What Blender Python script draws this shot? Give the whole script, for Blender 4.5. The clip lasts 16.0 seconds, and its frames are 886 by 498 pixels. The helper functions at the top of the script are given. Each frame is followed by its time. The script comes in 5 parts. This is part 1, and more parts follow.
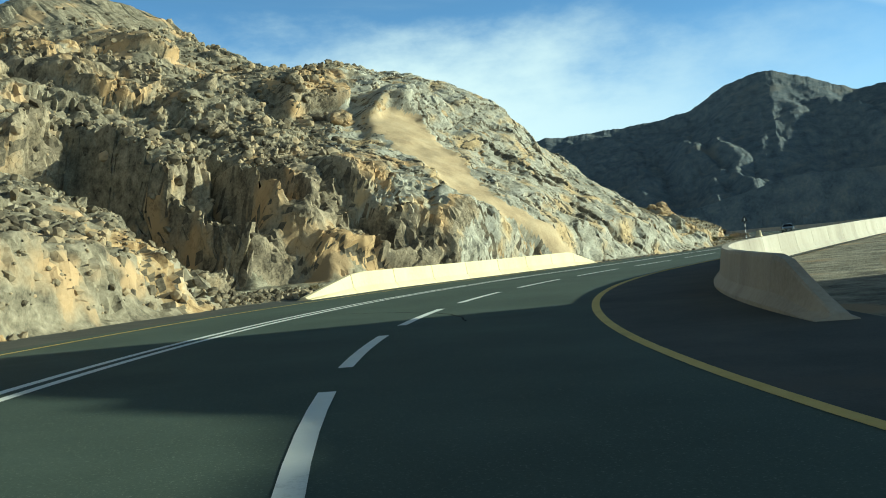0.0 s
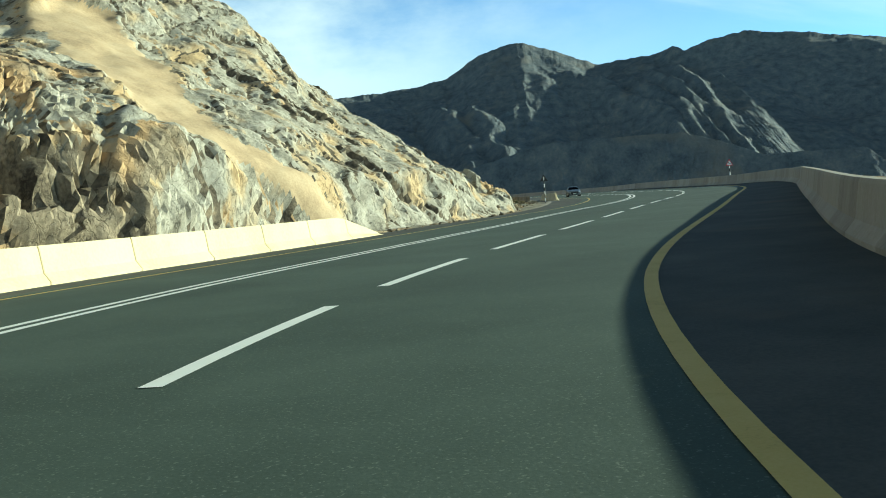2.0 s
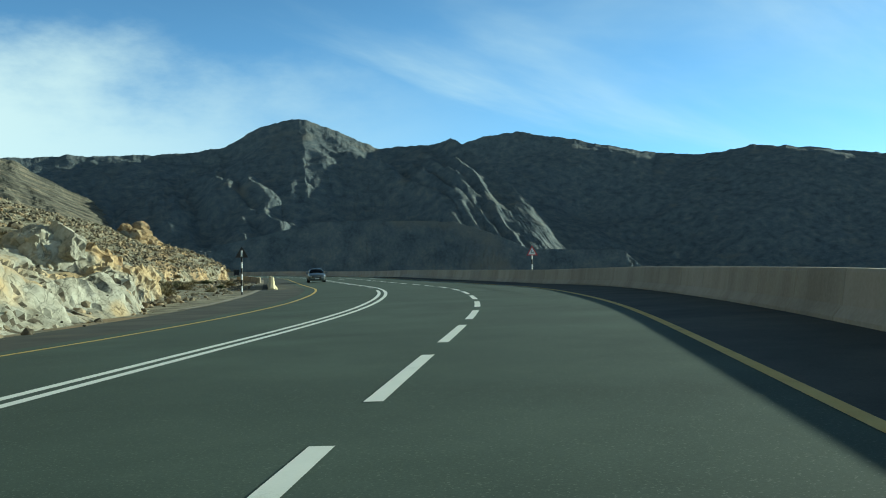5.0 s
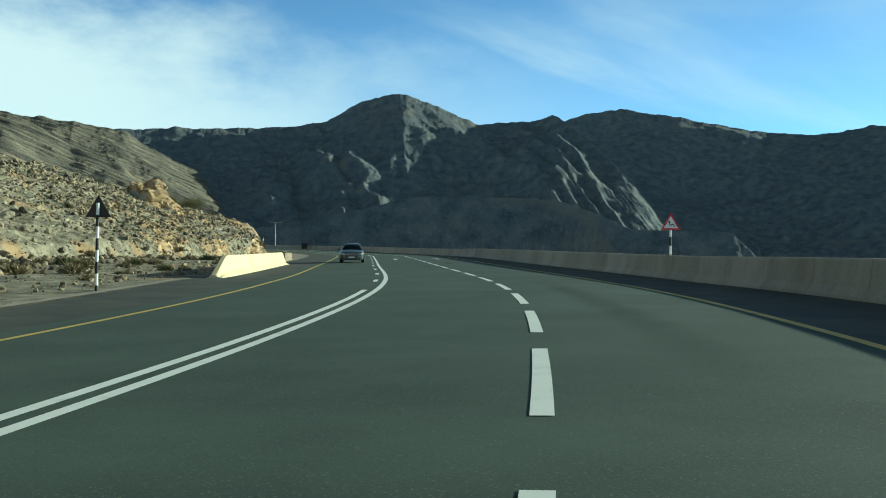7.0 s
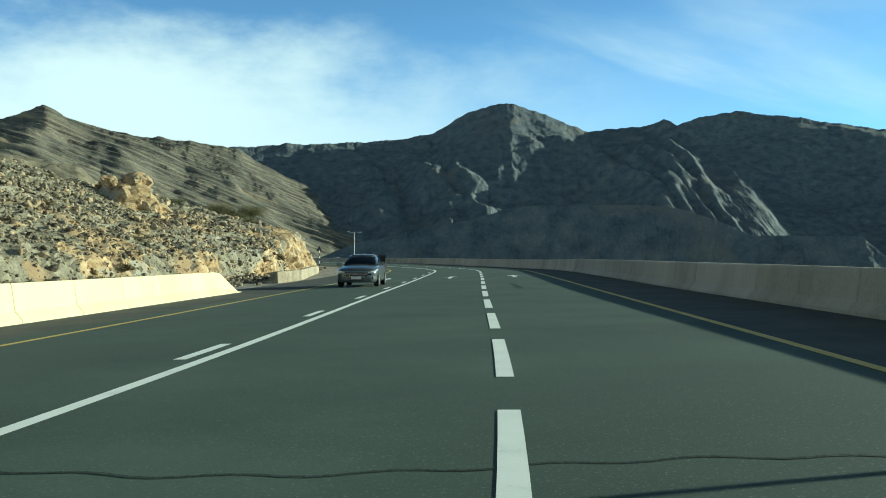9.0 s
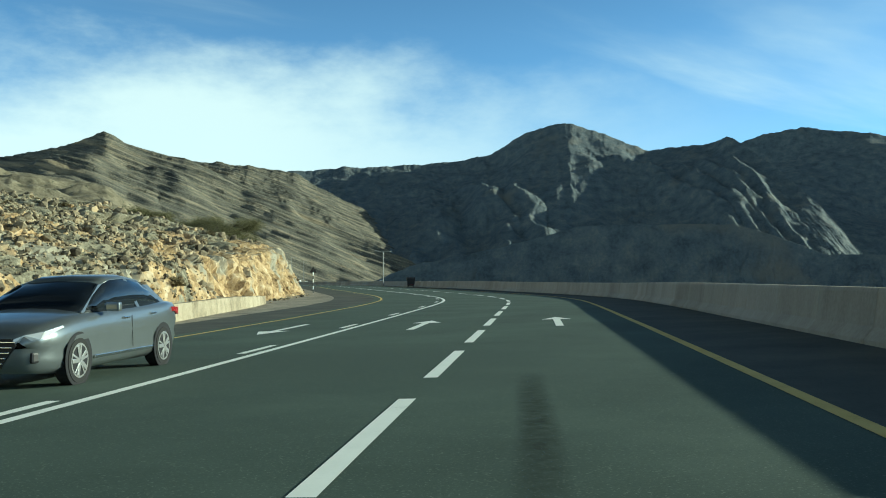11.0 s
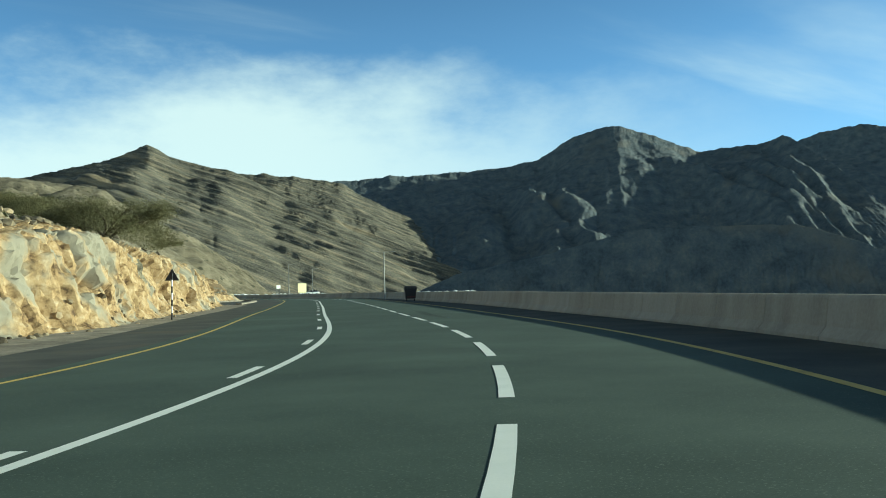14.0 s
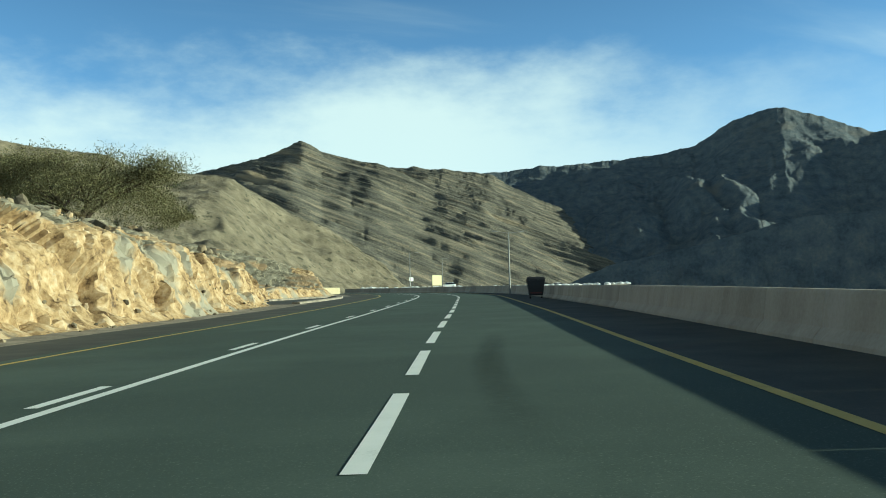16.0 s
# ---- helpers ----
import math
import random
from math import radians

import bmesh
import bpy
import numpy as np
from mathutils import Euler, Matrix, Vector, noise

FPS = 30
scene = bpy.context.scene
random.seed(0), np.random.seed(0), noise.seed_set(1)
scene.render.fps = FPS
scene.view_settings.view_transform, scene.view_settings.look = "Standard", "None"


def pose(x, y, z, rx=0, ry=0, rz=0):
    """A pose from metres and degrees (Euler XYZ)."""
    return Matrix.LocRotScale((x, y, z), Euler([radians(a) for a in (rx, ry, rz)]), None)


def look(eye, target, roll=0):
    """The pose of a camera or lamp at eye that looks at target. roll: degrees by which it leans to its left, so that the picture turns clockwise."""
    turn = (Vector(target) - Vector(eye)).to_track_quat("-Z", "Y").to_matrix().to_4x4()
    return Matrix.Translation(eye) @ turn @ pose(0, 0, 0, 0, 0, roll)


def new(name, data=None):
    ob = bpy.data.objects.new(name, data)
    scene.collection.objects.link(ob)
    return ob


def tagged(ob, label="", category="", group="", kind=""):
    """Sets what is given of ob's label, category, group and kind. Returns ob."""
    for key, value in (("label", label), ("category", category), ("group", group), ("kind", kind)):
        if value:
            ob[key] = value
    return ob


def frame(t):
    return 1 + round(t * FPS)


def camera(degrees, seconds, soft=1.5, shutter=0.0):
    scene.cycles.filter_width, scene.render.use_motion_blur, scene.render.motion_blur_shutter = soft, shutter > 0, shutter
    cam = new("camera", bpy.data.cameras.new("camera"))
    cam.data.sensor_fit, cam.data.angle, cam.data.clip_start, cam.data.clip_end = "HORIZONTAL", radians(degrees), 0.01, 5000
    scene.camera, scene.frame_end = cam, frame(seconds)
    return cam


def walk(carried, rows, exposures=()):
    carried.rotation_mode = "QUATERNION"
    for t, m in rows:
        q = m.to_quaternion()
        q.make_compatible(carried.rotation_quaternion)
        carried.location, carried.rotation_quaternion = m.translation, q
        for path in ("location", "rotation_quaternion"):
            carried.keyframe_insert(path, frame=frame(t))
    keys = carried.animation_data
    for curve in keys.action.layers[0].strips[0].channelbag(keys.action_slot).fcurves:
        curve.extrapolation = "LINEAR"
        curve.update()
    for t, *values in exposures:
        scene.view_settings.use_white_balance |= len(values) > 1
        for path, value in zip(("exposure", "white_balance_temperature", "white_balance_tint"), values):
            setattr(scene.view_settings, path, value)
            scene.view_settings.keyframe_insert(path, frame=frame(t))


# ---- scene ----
cam = camera(50.98, 16.0, soft=1.0)

PATH = [
    (0.0, pose(0.06, 1.78, 1.235, 92.21, 4.75, -7.45)),
    (0.5, pose(1.04, 7.75, 1.359, 90.50, 5.48, -8.90)),
    (1.0, pose(2.25, 13.51, 1.528, 89.54, 5.50, -11.89)),
    (1.5, pose(3.83, 19.08, 1.691, 89.34, 4.89, -17.06)),
    (2.0, pose(5.81, 24.22, 1.847, 88.78, 4.82, -22.27)),
    (2.5, pose(8.20, 29.21, 2.050, 88.76, 4.05, -27.62)),
    (3.0, pose(11.18, 34.25, 2.257, 90.52, 3.68, -32.22)),
    (3.5, pose(14.47, 38.87, 2.484, 91.94, 3.60, -36.51)),
    (4.0, pose(18.26, 43.42, 2.703, 92.27, 2.78, -38.23)),
    (4.4, pose(21.41, 47.07, 2.881, 92.53, 2.12, -37.93)),
    (4.8, pose(24.61, 50.80, 3.064, 92.79, 1.47, -36.91)),
    (5.2, pose(27.86, 54.67, 3.247, 93.05, 0.81, -35.61)),
    (5.5, pose(30.34, 57.68, 3.383, 93.25, 0.32, -34.78)),
    (5.8, pose(32.88, 60.79, 3.519, 93.44, -0.17, -34.15)),
    (6.0, pose(34.58, 62.89, 3.602, 93.50, -0.49, -33.44)),
    (6.5, pose(38.87, 68.25, 3.807, 92.64, -0.46, -32.32)),
    (7.0, pose(43.05, 73.71, 4.027, 91.56, -0.55, -30.27)),
    (7.5, pose(47.18, 79.43, 4.231, 91.54, -0.29, -28.01)),
    (8.0, pose(51.31, 85.48, 4.466, 92.16, -0.50, -26.67)),
    (8.2, pose(52.92, 87.92, 4.556, 92.10, -0.11, -26.15)),
    (8.7, pose(56.83, 94.04, 4.778, 92.16, 0.09, -24.47)),
    (9.2, pose(60.65, 100.18, 4.988, 92.22, 0.29, -22.84)),
    (9.7, pose(64.33, 106.46, 5.201, 92.28, 0.49, -21.54)),
    (10.0, pose(66.46, 110.33, 5.333, 92.32, 0.61, -20.97)),
    (10.3, pose(68.54, 114.29, 5.470, 92.36, 0.73, -20.52)),
    (10.5, pose(69.93, 116.95, 5.571, 92.57, 0.85, -20.17)),
    (11.0, pose(73.30, 123.64, 5.799, 93.61, 0.46, -19.81)),
    (11.5, pose(76.57, 130.37, 6.040, 93.80, -0.12, -19.20)),
    (12.0, pose(79.83, 137.32, 6.264, 91.81, 0.39, -18.52)),
    (12.5, pose(83.01, 144.27, 6.497, 90.24, 1.11, -18.52)),
    (13.0, pose(86.11, 151.16, 6.722, 91.28, 1.43, -18.51)),
    (13.5, pose(89.11, 158.05, 6.939, 93.05, 1.34, -18.30)),
    (14.0, pose(92.05, 165.11, 7.160, 94.20, 1.36, -16.71)),
    (14.5, pose(94.83, 172.19, 7.374, 94.88, 1.44, -14.11)),
    (15.0, pose(97.32, 179.15, 7.595, 94.38, 1.35, -11.90)),
    (15.5, pose(99.53, 186.17, 7.825, 94.45, 1.11, -9.55)),
    (16.0, pose(101.44, 193.29, 8.066, 93.92, 1.33, -7.34)),
]
walk(cam, PATH, exposures=[(0.0, 0.72, 5600, -18), (1.0, 0.85, 5600, -18), (2.5, 0.9, 5600, -18), (3.5, 0.8, 5500, -19), (6.0, 0.52, 5450, -20), (6.5, 0.52, 5450, -20), (7.0, 0.60, 5460, -20), (7.5, 0.78, 5470, -20), (8.2, 0.70, 5480, -20), (10.4, 0.78, 5500, -20), (11.0, 0.70, 5510, -20), (11.5, 0.62, 5520, -20), (12.0, 0.54, 5530, -20), (12.5, 0.64, 5540, -20), (13.0, 0.84, 5550, -19), (13.5, 0.76, 5560, -19), (14.0, 0.62, 5570, -19), (16.0, 0.61, 5600, -19)])

# ---- sky and sun ----
SUN_AZ, SUN_EL = radians(-98), radians(14)     # turned left from +y; the sun stands low on the right
SUN_DIR = Vector((-math.sin(SUN_AZ) * math.cos(SUN_EL), math.cos(SUN_AZ) * math.cos(SUN_EL), math.sin(SUN_EL)))


def make_world():
    w = bpy.data.worlds.new("sky")
    w.use_nodes = True
    nt = w.node_tree
    nt.nodes.clear()
    N, L = nt.nodes.new, nt.links.new
    out, bg, sky = N("ShaderNodeOutputWorld"), N("ShaderNodeBackground"), N("ShaderNodeTexSky")
    sky.sky_type, sky.sun_disc = "NISHITA", False
    sky.sun_elevation, sky.sun_rotation = SUN_EL, math.atan2(SUN_DIR.x, SUN_DIR.y)
    sky.altitude, sky.air_density, sky.dust_density, sky.ozone_density = 1500, 0.75, 0.3, 2.0
    co, sep = N("ShaderNodeTexCoord"), N("ShaderNodeSeparateXYZ")
    L(co.outputs["Generated"], sep.inputs[0])
    # thin high cloud, drawn out along one direction, thicker near the horizon to the north
    add = N("ShaderNodeMath"); add.operation = "ADD"; add.inputs[1].default_value = 0.12
    L(sep.outputs["Z"], add.inputs[0])
    dx, dy = N("ShaderNodeMath"), N("ShaderNodeMath")
    dx.operation = dy.operation = "DIVIDE"
    L(sep.outputs["X"], dx.inputs[0]); L(add.outputs[0], dx.inputs[1])
    L(sep.outputs["Y"], dy.inputs[0]); L(add.outputs[0], dy.inputs[1])
    comb = N("ShaderNodeCombineXYZ")
    L(dx.outputs[0], comb.inputs[0]); L(dy.outputs[0], comb.inputs[1])
    mp = N("ShaderNodeMapping")
    mp.inputs["Rotation"].default_value = (0, 0, radians(28))
    mp.inputs["Scale"].default_value = (0.34, 1.0, 1)
    L(comb.outputs[0], mp.inputs[0])
    no = N("ShaderNodeTexNoise")
    no.inputs["Scale"].default_value, no.inputs["Detail"].default_value = 0.9, 7
    no.inputs["Roughness"].default_value, no.inputs["Distortion"].default_value = 0.55, 0.5
    L(mp.outputs[0], no.inputs["Vector"])
    ramp = N("ShaderNodeMapRange")
    ramp.interpolation_type = "SMOOTHSTEP"
    ramp.inputs["From Min"].default_value, ramp.inputs["From Max"].default_value = 0.455, 0.90
    L(no.outputs["Fac"], ramp.inputs["Value"])
    low = N("ShaderNodeMapRange")       # a pale veil low over the ground
    low.interpolation_type = "SMOOTHSTEP"
    low.inputs["From Min"].default_value, low.inputs["From Max"].default_value = 0.275, 0.165
    low.inputs["To Max"].default_value = 0.80
    edge = N("ShaderNodeTexNoise")
    edge.inputs["Scale"].default_value, edge.inputs["Detail"].default_value, edge.inputs["Roughness"].default_value = 4.5, 7, 0.6
    est = N("ShaderNodeMapping")
    est.inputs["Scale"].default_value = (1, 1, 2.2)
    L(co.outputs["Generated"], est.inputs[0]); L(est.outputs[0], edge.inputs["Vector"])
    wob = N("ShaderNodeMath"); wob.operation = "MULTIPLY_ADD"
    wob.inputs[1].default_value = -0.22
    L(edge.outputs["Fac"], wob.inputs[0])
    lift = N("ShaderNodeMath"); lift.operation = "ADD"; lift.inputs[1].default_value = 0.11
    L(sep.outputs["Z"], lift.inputs[0]); L(lift.outputs[0], wob.inputs[2])
    L(wob.outputs[0], low.inputs["Value"])
    west = N("ShaderNodeMapRange")
    west.interpolation_type = "SMOOTHSTEP"
    west.inputs["From Min"].default_value, west.inputs["From Max"].default_value = 0.74, 0.10
    L(sep.outputs["X"], west.inputs["Value"])
    m1, mx = N("ShaderNodeMath"), N("ShaderNodeMath")
    m1.operation, mx.operation = "MULTIPLY", "MAXIMUM"
    L(low.outputs[0], m1.inputs[0]); L(west.outputs[0], m1.inputs[1])
    L(m1.outputs[0], mx.inputs[0]); L(ramp.outputs[0], mx.inputs[1])
    mix = N("ShaderNodeMix"); mix.data_type = "RGBA"
    deep = N("ShaderNodeMapRange")      # the sky deepens towards the zenith
    deep.interpolation_type = "SMOOTHSTEP"
    deep.inputs["From Min"].default_value, deep.inputs["From Max"].default_value = 0.22, 0.75
    deep.inputs["To Min"].default_value, deep.inputs["To Max"].default_value = 1.75, 0.10
    L(sep.outputs["Z"], deep.inputs["Value"])
    dark = N("ShaderNodeMix"); dark.data_type = "RGBA"; dark.blend_type = "MULTIPLY"
    dark.inputs["Factor"].default_value = 1.0
    L(sky.outputs[0], dark.inputs["A"]); L(deep.outputs[0], dark.inputs["B"])
    L(mx.outputs[0], mix.inputs["Factor"]); L(dark.outputs["Result"], mix.inputs["A"])
    mix.inputs["B"].default_value = (9.2, 9.05, 8.55, 1)
    L(mix.outputs["Result"], bg.inputs["Color"])
    bg.inputs["Strength"].default_value = 0.072
    L(bg.outputs[0], out.inputs[0])
    scene.world = w


make_world()
sun = new("sun", bpy.data.lights.new("sun", "SUN"))
sun.data.energy, sun.data.angle, sun.data.color = 5.0, radians(0.53), (1.0, 0.87, 0.68)
sun.matrix_world = look((0, 0, 300), Vector((0, 0, 300)) - SUN_DIR * 10)


# ---- materials ----
def material(name, stops, scale=4.0, detail=8.0, rough=0.9, bump=0.3, bump_dist=0.03, fine=40.0, patch=0.0, patch_rgb=None, patch_range=(0.55, 0.7), stretch=(1, 1, 1), island=0.0, metal=0.0, coat=0.0, crack=0.0, crack_dark=0.35, tilt=0.0, speck=0.0, speck_rgb=(0.2, 0.22, 0.2), spec=0.35, each=0.0):
    """A surface with colour at two scales (stops: a colour ramp over noise), an optional second colour in patches, and relief."""
    m = bpy.data.materials.new(name)
    m.use_nodes = True
    nt = m.node_tree
    nt.nodes.clear()
    N, L = nt.nodes.new, nt.links.new
    out, bs = N("ShaderNodeOutputMaterial"), N("ShaderNodeBsdfPrincipled")
    L(bs.outputs[0], out.inputs[0])
    geo, mp = N("ShaderNodeNewGeometry"), N("ShaderNodeMapping")
    L(geo.outputs["Position"], mp.inputs[0])
    mp.vector_type = "TEXTURE"
    mp.inputs["Scale"].default_value = tuple(1 / k for k in stretch)
    mp.inputs["Rotation"].default_value = (0, tilt, 0)
    big, fin = N("ShaderNodeTexNoise"), N("ShaderNodeTexNoise")
    big.inputs["Scale"].default_value, big.inputs["Detail"].default_value, big.inputs["Roughness"].default_value = 1 / scale, detail, 0.6
    fin.inputs["Scale"].default_value, fin.inputs["Detail"].default_value, fin.inputs["Roughness"].default_value = fine, 5, 0.65
    L(mp.outputs[0], big.inputs["Vector"]); L(geo.outputs["Position"], fin.inputs["Vector"])
    mixf = N("ShaderNodeMath"); mixf.operation = "MULTIPLY_ADD"
    mixf.inputs[1].default_value, mixf.inputs[2].default_value = 0.35, 0.0
    L(fin.outputs["Fac"], mixf.inputs[0])
    add = N("ShaderNodeMath"); add.operation = "MULTIPLY_ADD"
    add.inputs[1].default_value = 0.65
    L(big.outputs["Fac"], add.inputs[0]); L(mixf.outputs[0], add.inputs[2])
    fac = add.outputs[0]
    if island:
        a2 = N("ShaderNodeMath"); a2.operation = "MULTIPLY_ADD"
        a2.inputs[1].default_value = island
        L(geo.outputs["Random Per Island"], a2.inputs[0])
        sub = N("ShaderNodeMath"); sub.operation = "SUBTRACT"; sub.inputs[1].default_value = island / 2
        L(fac, sub.inputs[0]); L(sub.outputs[0], a2.inputs[2])
        fac = a2.outputs[0]
    if each:
        oi, a3 = N("ShaderNodeObjectInfo"), N("ShaderNodeMath")
        a3.operation = "MULTIPLY_ADD"
        a3.inputs[1].default_value = each
        s3 = N("ShaderNodeMath"); s3.operation = "SUBTRACT"; s3.inputs[1].default_value = each / 2
        L(fac, s3.inputs[0]); L(oi.outputs["Random"], a3.inputs[0]); L(s3.outputs[0], a3.inputs[2])
        fac = a3.outputs[0]
    cr = N("ShaderNodeValToRGB")
    el = cr.color_ramp.elements
    while len(el) < len(stops):
        el.new(0.5)
    for e, (pos, rgb) in zip(el, stops):
        e.position, e.color = pos, (*rgb, 1)
    L(fac, cr.inputs[0])
    col = cr.outputs[0]
    if patch_rgb:
        pn = N("ShaderNodeTexNoise")
        pn.inputs["Scale"].default_value, pn.inputs["Detail"].default_value = patch, 4
        L(mp.outputs[0], pn.inputs["Vector"])
        pr = N("ShaderNodeMapRange"); pr.interpolation_type = "SMOOTHSTEP"
        pr.inputs["From Min"].default_value, pr.inputs["From Max"].default_value = patch_range
        L(pn.outputs["Fac"], pr.inputs["Value"])
        mx = N("ShaderNodeMix"); mx.data_type = "RGBA"
        L(pr.outputs[0], mx.inputs["Factor"]); L(col, mx.inputs["A"])
        mx.inputs["B"].default_value = (*patch_rgb, 1)
        col = mx.outputs["Result"]
    if speck:
        sn = N("ShaderNodeTexNoise")
        sn.inputs["Scale"].default_value, sn.inputs["Detail"].default_value = speck, 2
        L(geo.outputs["Position"], sn.inputs["Vector"])
        sr = N("ShaderNodeMapRange"); sr.interpolation_type = "SMOOTHSTEP"
        sr.inputs["From Min"].default_value, sr.inputs["From Max"].default_value = 0.60, 0.72
        L(sn.outputs["Fac"], sr.inputs["Value"])
        sm = N("ShaderNodeMix"); sm.data_type = "RGBA"
        L(sr.outputs[0], sm.inputs["Factor"]); L(col, sm.inputs["A"])
        sm.inputs["B"].default_value = (*speck_rgb, 1)
        col = sm.outputs["Result"]
    height = fac
    if crack:
        wob = N("ShaderNodeMix"); wob.data_type = "RGBA"; wob.blend_type = "LINEAR_LIGHT"
        wob.inputs["Factor"].default_value = 0.6 * crack
        L(mp.outputs[0], wob.inputs["A"]); L(big.outputs["Color"], wob.inputs["B"])
        lines = []
        for k in (1.0, 0.37):
            vo = N("ShaderNodeTexVoronoi"); vo.feature = "DISTANCE_TO_EDGE"
            vo.inputs["Scale"].default_value = 1 / (crack * k)
            L(wob.outputs["Result"], vo.inputs["Vector"])
            rg = N("ShaderNodeMapRange"); rg.interpolation_type = "SMOOTHSTEP"
            rg.inputs["From Max"].default_value = 0.035
            L(vo.outputs["Distance"], rg.inputs["Value"])
            lines.append(rg.outputs[0])
        mn = N("ShaderNodeMath"); mn.operation = "MULTIPLY"
        L(lines[0], mn.inputs[0]); L(lines[1], mn.inputs[1])
        mul = N("ShaderNodeMix"); mul.data_type = "RGBA"; mul.blend_type = "MULTIPLY"
        some, sg = N("ShaderNodeTexNoise"), N("ShaderNodeMapRange")      # cracks come and go over the face
        some.inputs["Scale"].default_value, some.inputs["Detail"].default_value = 0.9 / crack, 3
        sg.interpolation_type = "SMOOTHSTEP"
        sg.inputs["From Min"].default_value, sg.inputs["From Max"].default_value = 0.44, 0.60
        L(geo.outputs["Position"], some.inputs["Vector"]); L(some.outputs["Fac"], sg.inputs["Value"]); L(sg.outputs[0], mul.inputs["Factor"])
        gr = N("ShaderNodeMapRange"); gr.inputs["To Min"].default_value = crack_dark
        L(mn.outputs[0], gr.inputs["Value"])
        L(col, mul.inputs["A"]); L(gr.outputs[0], mul.inputs["B"])
        col = mul.outputs["Result"]
        hh = N("ShaderNodeMath"); hh.operation = "MULTIPLY_ADD"; hh.inputs[1].default_value = 0.22
        L(mn.outputs[0], hh.inputs[0]); L(fac, hh.inputs[2])
        height = hh.outputs[0]
    L(col, bs.inputs["Base Color"])
    bs.inputs["Roughness"].default_value, bs.inputs["Metallic"].default_value = rough, metal
    bs.inputs["Coat Weight"].default_value = coat
    bs.inputs["Specular IOR Level"].default_value = spec
    if bump:
        bp = N("ShaderNodeBump")
        bp.inputs["Strength"].default_value, bp.inputs["Distance"].default_value = bump, bump_dist
        L(height, bp.inputs["Height"]); L(bp.outputs[0], bs.inputs["Normal"])
    return m


ROCK = material("pale grey limestone", [(0.34, (0.12, 0.11, 0.082)), (0.43, (0.27, 0.252, 0.195)), (0.53, (0.375, 0.355, 0.285)), (0.66, (0.50, 0.47, 0.385))],
                scale=1.1, bump=0.9, bump_dist=0.10, fine=5.5, patch=0.42, patch_rgb=(0.47, 0.35, 0.19), patch_range=(0.50, 0.66), stretch=(1, 1, 0.4), tilt=0.6, crack=0.9, crack_dark=0.62)
JOINT = material("dark rock joints", [(0.36, (0.05, 0.042, 0.03)), (0.5, (0.12, 0.10, 0.068)), (0.64, (0.22, 0.178, 0.115))], scale=0.8, bump=1.0, bump_dist=0.1, fine=5.0)
BROWNROCK = material("weathered brown limestone", [(0.36, (0.058, 0.046, 0.031)), (0.44, (0.165, 0.136, 0.09)), (0.53, (0.28, 0.232, 0.155)), (0.66, (0.43, 0.355, 0.245))],
                     scale=1.2, bump=0.9, bump_dist=0.11, fine=5.5, patch=0.28, patch_rgb=(0.46, 0.315, 0.16), patch_range=(0.49, 0.62), stretch=(1, 1, 0.6), crack=1.1, crack_dark=0.62)
OCHRE = material("ochre limestone", [(0.385, (0.10, 0.062, 0.032)), (0.45, (0.28, 0.188, 0.09)), (0.53, (0.42, 0.30, 0.155)), (0.64, (0.54, 0.435, 0.29))],
                 scale=0.7, bump=1.0, bump_dist=0.14, fine=4.5, patch=0.34, patch_rgb=(0.29, 0.265, 0.20), patch_range=(0.52, 0.62))
RUBBLE = material("weathered rubble", [(0.36, (0.06, 0.053, 0.037)), (0.45, (0.16, 0.143, 0.098)), (0.54, (0.265, 0.24, 0.168)), (0.65, (0.40, 0.36, 0.265))],
                  scale=0.9, bump=1.0, bump_dist=0.14, fine=8.0, patch=0.2, patch_rgb=(0.31, 0.22, 0.12), patch_range=(0.56, 0.64))
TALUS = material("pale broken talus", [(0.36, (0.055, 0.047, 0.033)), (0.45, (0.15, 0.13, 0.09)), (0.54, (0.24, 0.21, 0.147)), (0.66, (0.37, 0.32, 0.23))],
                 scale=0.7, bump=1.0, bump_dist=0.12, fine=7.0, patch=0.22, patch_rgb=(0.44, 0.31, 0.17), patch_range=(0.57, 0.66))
STONES = material("loose stones", [(0.24, (0.06, 0.049, 0.033)), (0.42, (0.155, 0.128, 0.084)), (0.60, (0.26, 0.215, 0.14)), (0.82, (0.41, 0.31, 0.185))],
                  scale=0.8, bump=0.8, bump_dist=0.06, fine=6, island=0.55)
SCREE = material("sandy scree", [(0.3, (0.30, 0.22, 0.13)), (0.5, (0.46, 0.35, 0.21)), (0.7, (0.55, 0.44, 0.28))], scale=2.0, bump=0.6, bump_dist=0.05, fine=8)
ASPHALT = material("asphalt", [(0.34, (0.045, 0.063, 0.051)), (0.5, (0.063, 0.087, 0.070)), (0.66, (0.088, 0.116, 0.094))], scale=3.0, rough=0.85, bump=0.6, bump_dist=0.008, fine=42,
                   patch=0.12, patch_rgb=(0.057, 0.078, 0.063), patch_range=(0.50, 0.72), speck=46.0, speck_rgb=(0.135, 0.16, 0.13), spec=0.2)
STAIN = material("rubber stain on asphalt", [(0.35, (0.022, 0.029, 0.024)), (0.6, (0.040, 0.052, 0.043))], scale=0.8, rough=0.8, bump=0.3, bump_dist=0.006, fine=30, spec=0.2)


